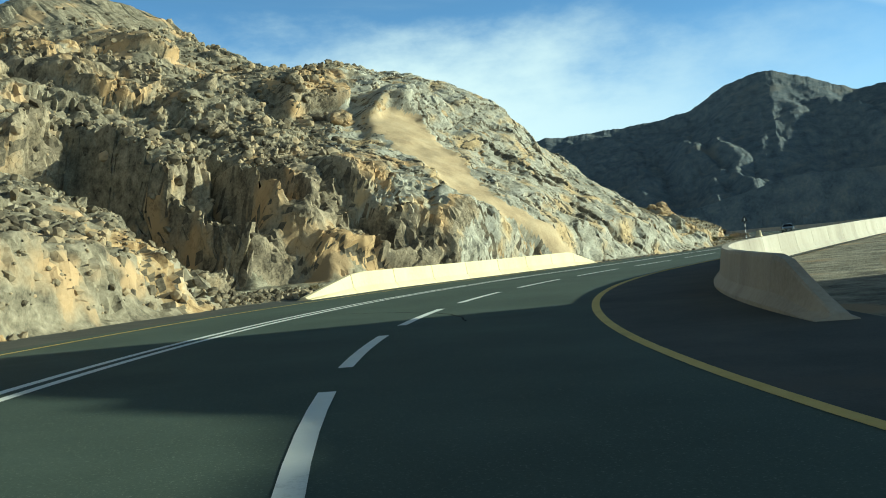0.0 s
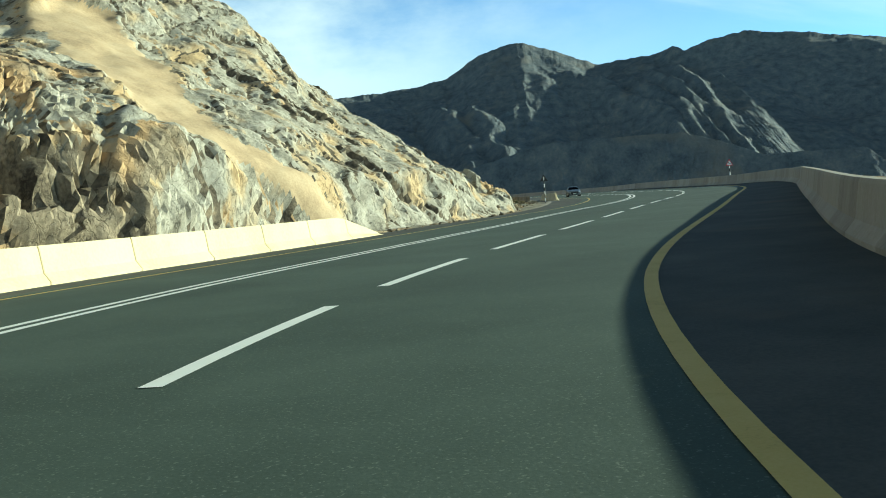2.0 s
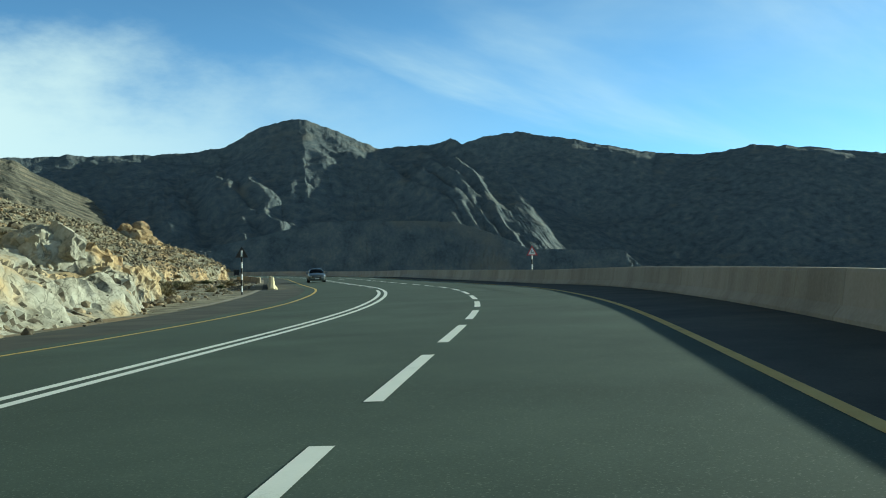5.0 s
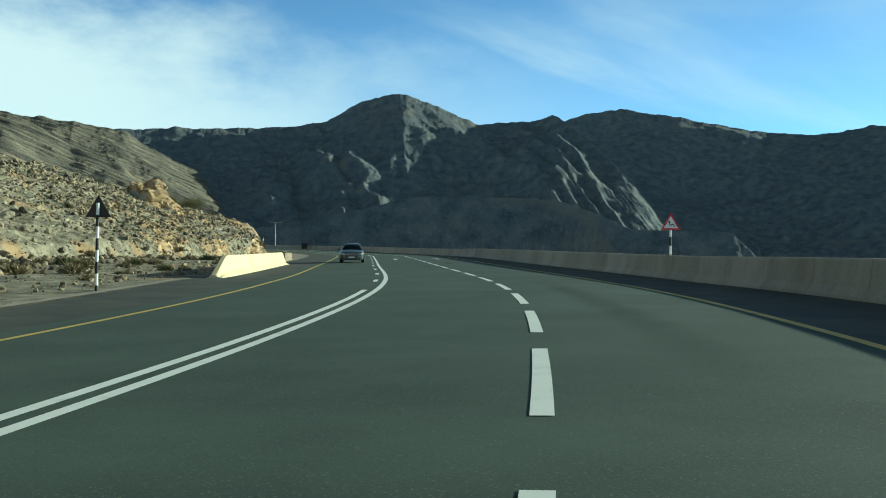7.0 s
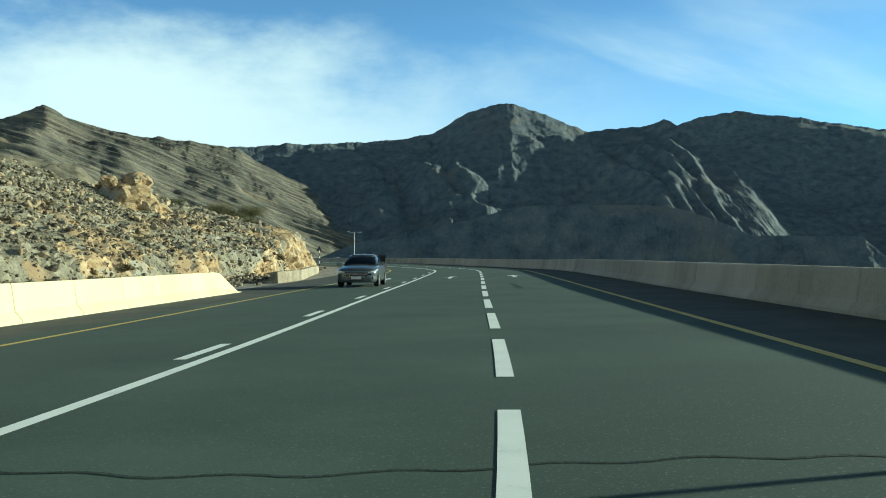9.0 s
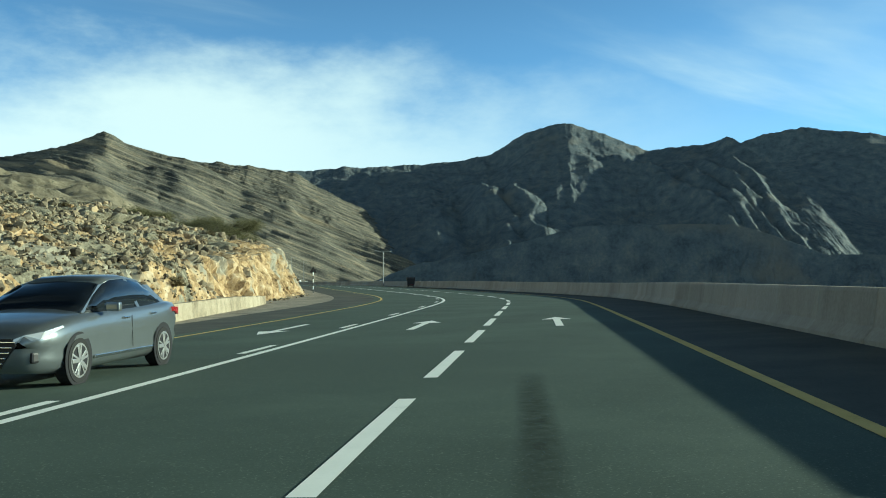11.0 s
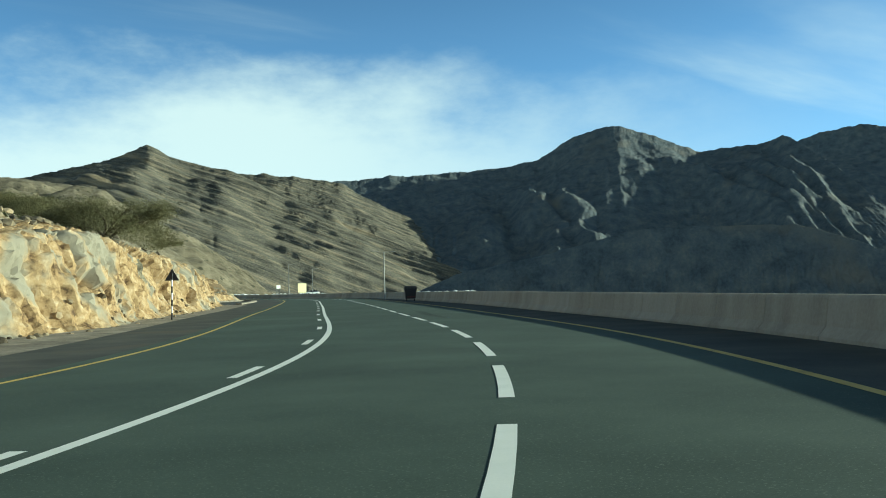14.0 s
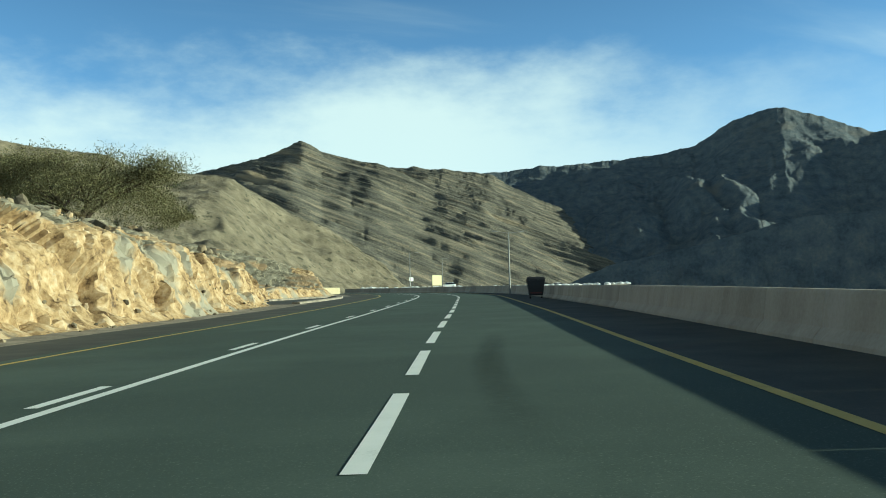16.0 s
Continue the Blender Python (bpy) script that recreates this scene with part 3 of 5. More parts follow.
tagged(strip("concrete_edge", 97, 124, -11.25, -10.9, 0.02, CONCRETE), "pale concrete edging between the shoulder and a gravel apron", "edging", kind="structure")
kerb([(290, -11.9), (300, -11.4), (310, -11.3), (317, -11.6), (320, -12.6), (318, -14), (312, -15.5), (304, -17)], "pale concrete kerb round a lay-by island")
wall = tagged(new("low_wall"), "short cream painted low wall on the bank beyond the lay-by", "wall")
for k in range(2):
    c = [(x, y) for x in (-0.9, 0.9) for y in (-0.16, 0.16)]
    v = [(101.3 + 1.84 * k + x, 333.2 + 1.1 * k + 0.6 * x + y * t, z) for z, t in ((10.6, 1.3), (12.15, 1.0), (12.2, 0.8)) for x, y in c]
    f = [(4 * j + a, 4 * j + b, 4 * j + 4 + b, 4 * j + 4 + a) for j in (0, 1) for a, b in ((0, 2), (2, 3), (3, 1), (1, 0))] + [(8, 10, 11, 9)]
    link_mesh("wall_panel", np.array(v), f, CREAM, wall)
barrier("concrete_barrier", 33.5, 61.5, ([33, 37, 46, 62], [-8.7, -8.9, -9.5, -9.75]), 0.85, CREAM, "cream painted concrete barrier below the rock face", -1, end0=3.5, end1=3.5, group="cream barriers")
barrier("concrete_barrier", 124.5, 155.0, -9.9, 0.85, CREAM, "cream painted concrete barrier at a gravel apron", -1, end0=2.5, end1=2.5, group="cream barriers")


# ---- the rocky hillside on the left ----
def hill_height(s, u):
    flat, cliff, slope, cap = (np.interp(s, SK, a) for a in (FLAT, CLIFF, SLOPE, CAP))
    low = 0.03 * np.minimum(u, flat)
    u0 = u
    u = np.maximum(u - flat, 0)
    w = 0.7 + cliff * 0.42
    h = cliff * smooth(0, 1, u / w) + slope * np.maximum(u - w * 0.6, 0)
    h = low + cap * (1 - np.exp(-h / cap * (1 + 0.35 * h / cap)))
    # the knoll over the slabs, the flatter top behind it, the lower nose at the end of the rock face
    h = h + 1.9 * np.exp(-((s - 80) / 7) ** 2 - ((u0 - 22.5) / 6.0) ** 2)
    h = h - 5.0 * smooth(31, 42, u0) * smooth(50, 74, s) * smooth(112, 96, s) + 3.0 * smooth(56, 68, u0) * smooth(50, 74, s) * smooth(112, 96, s)
    h = h - 2.3 * smooth(84, 91, s) * smooth(0.5, 3, u0) * smooth(14, 5, u0) * smooth(104, 99, s)
    # the buttress: a pedestal with a pinnacle, then a low outcrop with a stepped face above it
    column = np.interp(u0, [0, 13.2, 14.8, 18.6, 20.4, 22, 30, 44], [0.1, 0.5, 3.6, 5.0, 9.2, 10.6, 13.4, 20.0])
    step = np.interp(u0, [0, 9.6, 10.9, 13.2, 15.0, 17.2, 21, 30, 44], [0.1, 0.3, 2.2, 2.8, 6.6, 8.2, 10.3, 13.8, 20.2])
    face = column + (step - column) * smooth(47.6, 49.4, s)
    near = smooth(44.6, 45.8, s) * smooth(57, 52, s) * smooth(44, 34, u0)
    h = h + (face - h) * near
    # upright clefts that part the pinnacle, the slab and the stepped face
    for c, half, deep, lo, hi in ((48.7, 0.75, 3.4, 15.5, 25), (50.6, 1.2, 3.6, 14.4, 22), (54.0, 0.9, 2.2, 10, 18)):
        h = h - deep * smooth(half, half * 0.3, np.abs(s - c - 0.12 * (u0 - 18))) * smooth(lo, lo + 1.6, u0) * smooth(hi, hi - 6, u0)
    # the notch between the first mound and the buttress, with a steep back wall
    left = np.interp(u0, [13, 15, 19, 25, 29], [44.2, 43.2, 41.4, 38.2, 36.8])
    notch = smooth(left - 1.6, left + 0.8, s) * smooth(45.6, 44.4, s) * smooth(31.0, 26.5, u0) * smooth(11.5, 14, u0)
    h = h + (0.3 + 0.10 * np.maximum(u0 - 14, 0) - h) * notch
    # the first mound falls away towards the apron
    mound = smooth(31.5, 34.5, s) * smooth(40, 37, s - 0.9 * (u0 - 16) / 3) * smooth(27, 20, u0)
    talus = np.interp(u0, [0, 2, 6.5, 12, 19, 27], [0.05, 0.3, 1.5, 3.0, 4.8, 9.0])
    return h + (np.minimum(talus, h + 3) - h) * mound


def chute(s, d):
    """1 inside the tongue of sandy scree that runs down across the slabs; d metres left of the lane line."""
    c = np.interp(d, [11.5, 14.5, 16.5, 19.2, 24.5, 30], [65.2, 66.5, 64.9, 62.4, 65.7, 68.6])
    w = np.interp(d, [11.5, 14.5, 16.5, 19.2, 24.5, 30, 32], [0.5, 0.7, 0.9, 1.9, 2.6, 2.9, 1.6])
    w = w * (1 + 0.10 * np.sin(d * 1.9) + 0.08 * np.sin(d * 4.3 + s))
    return smooth(w + 0.6, w - 0.5, np.abs(s - c)) * smooth(10.8, 11.5, d) * smooth(33.5, 31, d)


def rocky(P, axis=(0, 0, 1), stretch=1.0, fine=1.0, coarse=1.0, least=0.2):
    """Large swells, and broken rock: joints at five sizes, deep between the large blocks, drawn out along an axis."""
    a = np.array(axis, float) / np.linalg.norm(axis)
    q = P - np.outer(P @ a, a) * (1 - 1 / stretch)
    warp = np.stack([fbm(q / 1.3, 3, 0.55, seed=k) for k in (41, 43, 47)], -1)
    r = 1.2 * fbm(P / 8.0, 4, 0.55, seed=3)
    small, joint = 0.0, np.zeros(len(P))
    for size, a, tilt, cut, seed in ((4.8, 0.85, 0.25, 0.35, 11), (2.2, 0.46, 0.30, 0.25, 23), (1.0, 0.22, 0.42, 0.12, 37), (0.46, 0.11, 0.5, 0.03, 53), (0.24, 0.055, 0.5, 0.0, 59)):
        if size < least:
            continue
        v, e = blocks(q / size + warp * 0.09, seed, tilt, True)
        k = fine if size < 1.5 else coarse
        small = small + k * (a * v - cut * e)
        if size > 2:
            joint = np.maximum(joint, e)
    return r, small + fine * 0.05 * fbm(P / 0.7, 4, 0.65, seed=51), joint


def left_hillside():
    s = np.concatenate([np.arange(-36, 12, 0.8), np.arange(12, 106, 0.125), np.arange(106, 110, 0.25), np.arange(110, 165, 0.36), np.arange(165, 205, 0.22), np.arange(205, 292, 0.13), np.arange(292, 336, 0.8), np.arange(336, 392, 0.35), np.arange(392, 405, 0.8)])
    u = np.concatenate([np.arange(-0.6, 4.5, 0.10), np.arange(4.5, 12, 0.16), np.arange(12, 31, 0.14), np.arange(31, 60, 0.4), np.arange(60, 95, 1.6)])
    S, U = (a.ravel() for a in np.meshgrid(s, u, indexing="ij"))
    D = -(np.interp(S, SK, BASE) + U)
    flat = np.interp(S, SK, FLAT)
    H = hill_height(S, np.maximum(U, 0)) - np.maximum(U - 66, 0) * 0.9
    P = road_at(S, D, H - 0.05)
    th = np.interp(S, RS, RTH)
    sand = chute(S, -D)
    amp = smooth(-0.3, 1.2, U) * np.interp(S, [-36, 30, 44, 58, 66, 84, 100, 112, 170, 200, 230, 300, 330], [0.7, 0.7, 1.05, 0.95, 0.66, 0.72, 0.78, 0.45, 0.5, 0.72, 0.80, 0.66, 0.45])
    amp = amp * (0.2 + 0.8 * smooth(0, 1.5, U - flat + 0.6))
    big, small, joint = np.zeros(len(P)), np.zeros(len(P)), np.zeros(len(P))
    # upright ribs, slabs dipping along the road, broken blocks
    for lo, hi, axis, stretch, fine, coarse in ((-99, 58, (0, 0.1, 1), 1.35, 1.0, 0.85), (58, 104, (0.74, -0.15, -0.66), 1.35, 0.8, 0.42), (104, 196, (0.4, 0.3, -0.8), 1.2, 1.3, 0.6), (196, 999, (0.3, 0.2, -0.9), 1.1, 1.0, 1.0)):
        near = (S > lo - 3) & (S < hi + 3)
        b, m, e = rocky(P[near], axis, stretch, fine, coarse, 0.2 if lo < 100 else 0.3)
        w = smooth(lo - 3, lo + 3, S[near]) * smooth(hi + 3, hi - 3, S[near])
        big[near] += b * w
        small[near] += m * w
        joint[near] += e * w
    r = (big * np.interp(S, [90, 110, 210, 230], [1, 0.7, 0.6, 0.45]) + small * (1 - 0.78 * sand)) * amp * (1 - 0.5 * sand) + 0.15 * sand - 0.7 * smooth(196, 210, S) * amp
    # ledges of solid rock that stand out of the talus on the upper slope
    ledge = smooth(0.10, 0.32, fbm(P * (1, 1, 0.7) / 9.0, 3, 0.5, seed=81)) * smooth(17, 23, U) * smooth(60, 50, U) * smooth(88, 70, S) * (1 - sand)
    r = r + 1.5 * ledge * (1 + 0.3 * fbm(P / 2.5, 2, seed=83))
    out = np.stack([np.cos(th), np.sin(th), np.full_like(th, 0.7)], -1)
    P = P + out * (r * 0.9)[:, None]
    P[:, 2] = np.where(U < -0.2, P[:, 2] - 0.5, P[:, 2])
    # which rock a face shows: brown buttress, grey slabs, brown rubble, then the ochre cut, with ragged borders
    n = fbm(P / 3.5, 3, seed=61)
    sn = S + 6 * n
    kind = np.zeros(len(P), int)
    kind[sn < 58] = 4
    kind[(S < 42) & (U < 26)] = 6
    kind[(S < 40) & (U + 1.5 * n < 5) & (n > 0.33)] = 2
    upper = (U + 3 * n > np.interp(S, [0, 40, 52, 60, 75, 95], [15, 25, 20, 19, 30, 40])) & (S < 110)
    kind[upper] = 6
    kind[upper & (ledge > 0.35)] = 4
    kind[(sn > 99) & (sn < 192)] = 1
    kind[(sn >= 192) & (U - flat + 2.5 * n < np.interp(S, [190, 205, 225, 250, 290], [3, 6, 5.5, 4.0, 3.4]))] = 2
    kind[(sn >= 192) & (kind == 0)] = 1
    kind[(sn > 164) & (sn < 194) & (U > flat) & (U - flat < 8) & (fbm(P / 2.2, 3, seed=63) > 0.05)] = 2
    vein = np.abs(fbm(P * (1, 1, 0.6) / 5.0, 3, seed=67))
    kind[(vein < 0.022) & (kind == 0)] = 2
    # joints between the large blocks take the darker rock colour
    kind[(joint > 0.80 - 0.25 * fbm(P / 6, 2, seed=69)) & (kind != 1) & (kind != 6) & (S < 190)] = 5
    kind[(U < flat - 0.4) & (S > 30)] = 1
    kind[sand > 0.5] = 3
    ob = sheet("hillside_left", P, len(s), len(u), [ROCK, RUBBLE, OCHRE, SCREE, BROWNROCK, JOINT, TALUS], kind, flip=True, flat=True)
    tagged(ob, "rugged grey and ochre limestone slope above the road", "rock slope", kind="structure")
    return S, U, P, flat, sand


HS, HU, HP, HF, HSAND = left_hillside()


# ---- ground sheet to the horizon ----
def nearest_road(x, y):
    best = np.full(x.shape, 1e9)
    ds, dd = np.zeros(x.shape), np.zeros(x.shape)
    for k in range(0, len(RS), 2):
        dx, dy = x - RX[k], y - RY[k]
        e = dx * dx + dy * dy
        near = e < best
        best = np.where(near, e, best)
        ds = np.where(near, RS[k], ds)
        side = dx * math.cos(RTH[k]) + dy * math.sin(RTH[k])
        dd = np.where(near, np.sign(side) * np.sqrt(e), dd)
    return ds, dd


def ground():
    a = np.radians(np.arange(0, 360.01, 1.2))
    r = np.concatenate([np.arange(0, 260, 5.0), 260 * 1.08 ** np.arange(0, 38)])
    A, R = np.meshgrid(a, r, indexing="ij")
    X, Y = 70 - np.sin(A) * R, 120 + np.cos(A) * R
    s, d = nearest_road(X, Y)
    z = np.interp(s, RS, RZ) - 0.9
    z = z - 0.42 * np.maximum(d - 9, 0) * smooth(0, 25, d - 9) * smooth(20, 45, s)
    z = np.maximum(z, -170) + 2.0 * fbm(np.stack([X, Y, 0 * X], -1).reshape(-1, 3) / 25, 3, seed=71).reshape(X.shape) * smooth(14, 60, np.abs(d))
    return tagged(link_mesh("ground", np.stack([X, Y, z], -1).reshape(-1, 3), grid_faces(len(a), len(r)), GROUND), "stony desert ground falling into a valley", "ground", kind="structure")


ground()


def mound_right():
    x, y = np.meshgrid(np.arange(11, 46, 0.6), np.arange(-34, 27, 0.6), indexing="ij")
    x, y = x.ravel(), y.ravel()
    top = np.interp(y, [-34, -28, 6, 8, 10, 12.5, 15, 17.5, 19.5, 22.5], [0, 6.75, 6.8, 7.0, 7.8, 9.5, 8.0, 5.6, 4.0, 0])
    P = np.stack([x, y, top * np.exp(-((x - 26) / 6.5) ** 4) - 0.4], -1)
    big, small, _ = rocky(P)
    P[:, 2] += (0.12 * big + 0.3 * small) * smooth(0.2, 2.0, P[:, 2] + 0.4)
    P[:, 2] += np.interp(nearest_road(x, y)[0], RS, RZ)
    return tagged(link_mesh("mound_right", P, grid_faces(len(np.arange(11, 46, 0.6)), len(np.arange(-34, 27, 0.6))), RUBBLE), "rocky brown mound beside the road", "mound", kind="structure")


mound_right()


# ---- mountains: a crest given by bearing and elevation, worn down by running water ----
def erode(h, dx, dy, steps, wear, soften):
    """Streams cut into a slope (n x m, outlet at the first column, crest at the last): steepest descent, gathered flow, then wear by flow and fall."""
    n, m = h.shape
    idx = np.arange(n * m).reshape(n, m)
    near = [(a, b, math.hypot(a * dx, b * dy)) for a in (-1, 0, 1) for b in (-1, 0, 1) if a or b]
    for step in range(steps):
        pad = np.pad(h, 1, mode="edge")
        pidx = np.pad(idx, 1, mode="edge")
        best, rec, dist = np.zeros((n, m)), idx.copy(), np.ones((n, m))
        for a, b, d in near:
            drop = (h - pad[1 + a:1 + a + n, 1 + b:1 + b + m]) / d
            better = drop > best
            best = np.where(better, drop, best)
            rec = np.where(better, pidx[1 + a:1 + a + n, 1 + b:1 + b + m], rec)
            dist = np.where(better, d, dist)
        order = np.argsort(-h.ravel()).tolist()
        r, area = rec.ravel().tolist(), [1.0] * (n * m)
        for k in order:
            q = r[k]
            if q != k:
                area[q] += area[k]
        f = (wear * np.sqrt(np.array(area) * dx * dy) / dist.ravel())
        f[idx[:, 0]] = 0
        f[idx[:, -2:].ravel()] *= 0.1
        f = f.tolist()
        hl = h.ravel().tolist()
        for k in reversed(order):
            q = r[k]
            if q != k:
                hl[k] = (hl[k] + f[k] * hl[q]) / (1 + f[k])
        h = np.array(hl).reshape(n, m)
        pad = np.pad(h, 1, mode="edge")
        mean = (pad[:-2, 1:-1] + pad[2:, 1:-1] + pad[1:-1, :-2] + pad[1:-1, 2:]) / 4
        keep = h[:, -2:].copy()
        h = h + soften * (mean - h)
        h[:, -2:] = keep
    return h


def mountain(name, label, centre, az, el, crest_r, front_r, front_z, mat, spur, n_az, n_v, seed, strata=0.0, jag=0.0011, sharp=1.1, steps=14, wear=0.012, coarse=2.0, ribs=(), flutes=0.0, deep=0.5, rough=1.0, soften=0.16, swell=1.5):
    ev = n_v
    ea = int(n_az / coarse)
    V0, A0 = np.linspace(0, 1, ev), np.linspace(az[0], az[-1], ea)

    def along(values, a):
        return np.interp(a, az, values) if isinstance(values, (list, tuple)) else np.full_like(a, float(values))

    cr0, fr0 = along(crest_r, A0), along(front_r, A0)
    E0 = np.convolve(np.pad(np.interp(A0, az, el), 1, mode="edge"), (0.25, 0.5, 0.25), "valid")
    top = centre[2] + cr0 * np.tan(np.radians(E0))
    # the sharp skyline belongs to the crest alone; the slope below follows a softened one
    half = max(2, int(2.3 / (az[-1] - az[0]) * ea))
    bell = np.exp(-np.linspace(-2, 2, 2 * half + 1) ** 2)
    soft_top = np.convolve(np.pad(top, half, mode="edge"), bell / bell.sum(), "valid")
    h = front_z + (soft_top[:, None] + (top - soft_top)[:, None] * smooth(0.80, 1.0, V0)[None, :] - front_z) * V0[None, :] ** sharp
    AA, VV = np.meshgrid(A0, V0, indexing="ij")
    RR = fr0[:, None] + (cr0 - fr0)[:, None] * VV
    X, Y = centre[0] - np.sin(np.radians(AA)) * RR, centre[1] + np.cos(np.radians(AA)) * RR
    inside = smooth(0, 0.07, 1 - VV) * smooth(0, 0.1, VV)
    flat = np.stack([X, Y, 0 * X], -1).reshape(-1, 3)
    h = h + inside * spur * (swell * fbm(flat / (spur * 9), 3, 0.5, seed).reshape(h.shape) + 0.16 * swell * fbm(flat / (spur * 1.6), 3, 0.6, seed + 3).reshape(h.shape))
    for a0, v0, a1, v1, hh, ww in ribs:
        t = np.clip((v0 - VV) / (v0 - v1), 0, 1)
        c = a0 + (a1 - a0) * t + 0.25 * np.sin(VV * 37 + a0)
        h = h + hh * np.exp(-((AA - c) / ww) ** 2) * smooth(v0 + 0.05, v0 - 0.08, VV) * smooth(v1 - 0.12, v1, VV)
    dx = float(np.mean(cr0) * math.radians(az[-1] - az[0]) / ea)
    dy = float(np.mean(cr0 - fr0) / ev)
    crest = h[:, -1].copy()
    if steps:
        h = erode(h, dx, dy, steps, wear, soften)
        h = h + (crest - h[:, -1])[:, None] * smooth(0.55, 1.0, V0)[None, :]
    # the finer sheet
    A = np.linspace(az[0], az[-1], n_az)
    V = np.concatenate([V0[:-1], [1 - 0.12 / ev, 1, 1.03, 1.10, 1.3]])
    h = np.stack([np.interp(A, A0, h[:, k]) for k in range(ev)], 1)
    h = np.concatenate([h[:, :-1], 0.12 * h[:, -2:-1] + 0.88 * h[:, -1:], h[:, -1:]], 1)
    cr, fr = along(crest_r, A), along(front_r, A)
    jagged = cr * jag * fbm(np.stack([A * 1.6, 0 * A, 0 * A + seed], -1), 6, 0.6, seed)
    h = np.concatenate([h, h[:, -1:] - np.array([0.03, 0.10, 0.3])[None] * cr[:, None] * 0.5], 1)
    AA, VV = np.meshgrid(A, V, indexing="ij")
    h = h + smooth(0.94, 1, VV) * jagged[:, None]
    RR = fr[:, None] + (cr - fr)[:, None] * VV
    X, Y = centre[0] - np.sin(np.radians(AA)) * RR, centre[1] + np.cos(np.radians(AA)) * RR
    P = np.stack([X, Y, h], -1).reshape(-1, 3)
    w = (smooth(-0.01, 0.05, 1 - VV) * (VV <= 1)).ravel()
    h2 = rough * spur * (0.20 * (fbm(P / (spur * 2.6), 5, 0.55, seed + 5, ridged=True) - 0.7) + 0.04 * blocks(P / (spur * 0.5), seed + 6, 0.5)) * w
    if flutes:
        x = np.radians(AA).ravel() * np.repeat(cr, len(V)) / flutes
        x = x + 0.5 * fbm(P / (flutes * 3), 2, seed=seed + 2)
        h2 = h2 + flutes * deep * fbm(np.stack([x, RR.ravel() / (flutes * 4), 0 * x], -1), 4, 0.55, seed + 1, ridged=True) * smooth(0, 0.22, 1 - VV).ravel()
    if strata:
        bed = (P[:, 2] + 0.40 * X.ravel() + 0.03 * Y.ravel() + 12 * fbm(P / 300, 3, seed=seed + 8)) / strata
        bed = bed + 0.33 * np.sin(bed * 1.7) + 0.16 * np.sin(bed * 4.1 + 1)
        for k, a in ((1.0, 0.60), (2.6, 0.36), (5.3, 0.22)):
            b = bed * k
            fr_ = b - np.floor(b)
            h2 = h2 + a * strata / k * (smooth(0.68, 0.96, fr_) - fr_) * np.minimum(1, w * 3) * np.clip(0.9 + 0.4 * fbm(P / 160, 2, seed=seed + 4), 0.3, 1.0)
    P[:, 2] += h2
    return tagged(sheet(name, P, n_az, len(V), [mat]), label, "mountain", kind="structure")


MID = (70, 130, 5)
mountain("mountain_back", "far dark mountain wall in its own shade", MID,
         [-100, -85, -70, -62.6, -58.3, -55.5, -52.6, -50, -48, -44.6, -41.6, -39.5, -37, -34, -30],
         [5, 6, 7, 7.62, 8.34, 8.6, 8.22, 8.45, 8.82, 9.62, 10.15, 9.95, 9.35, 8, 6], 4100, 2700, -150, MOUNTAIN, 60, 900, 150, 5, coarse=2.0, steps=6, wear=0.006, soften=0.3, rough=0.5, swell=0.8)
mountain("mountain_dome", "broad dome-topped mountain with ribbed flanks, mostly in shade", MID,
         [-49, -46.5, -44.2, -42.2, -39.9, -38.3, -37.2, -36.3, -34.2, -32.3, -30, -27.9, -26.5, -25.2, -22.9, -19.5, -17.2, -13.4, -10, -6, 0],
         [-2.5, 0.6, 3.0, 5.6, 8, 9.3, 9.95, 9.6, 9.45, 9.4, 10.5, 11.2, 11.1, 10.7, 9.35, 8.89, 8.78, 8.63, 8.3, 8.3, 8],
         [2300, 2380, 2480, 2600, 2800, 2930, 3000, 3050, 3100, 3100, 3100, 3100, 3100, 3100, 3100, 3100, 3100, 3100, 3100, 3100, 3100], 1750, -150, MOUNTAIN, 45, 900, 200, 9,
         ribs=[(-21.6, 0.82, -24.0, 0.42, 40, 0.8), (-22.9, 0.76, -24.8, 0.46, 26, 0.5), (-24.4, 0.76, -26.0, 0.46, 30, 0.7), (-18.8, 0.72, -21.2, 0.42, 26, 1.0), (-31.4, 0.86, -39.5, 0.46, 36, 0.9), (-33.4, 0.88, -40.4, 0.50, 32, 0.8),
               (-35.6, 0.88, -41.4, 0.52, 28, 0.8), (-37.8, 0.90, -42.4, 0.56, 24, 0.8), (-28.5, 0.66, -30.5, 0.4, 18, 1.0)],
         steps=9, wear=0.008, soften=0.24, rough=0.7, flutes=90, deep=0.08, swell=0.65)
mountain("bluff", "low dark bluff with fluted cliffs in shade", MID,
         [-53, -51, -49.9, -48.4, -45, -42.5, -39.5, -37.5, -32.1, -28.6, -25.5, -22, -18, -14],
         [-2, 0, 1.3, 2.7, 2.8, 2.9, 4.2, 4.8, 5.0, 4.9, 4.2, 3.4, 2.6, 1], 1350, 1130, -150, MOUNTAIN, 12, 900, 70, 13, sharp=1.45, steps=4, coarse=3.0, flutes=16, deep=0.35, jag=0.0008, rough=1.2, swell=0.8)
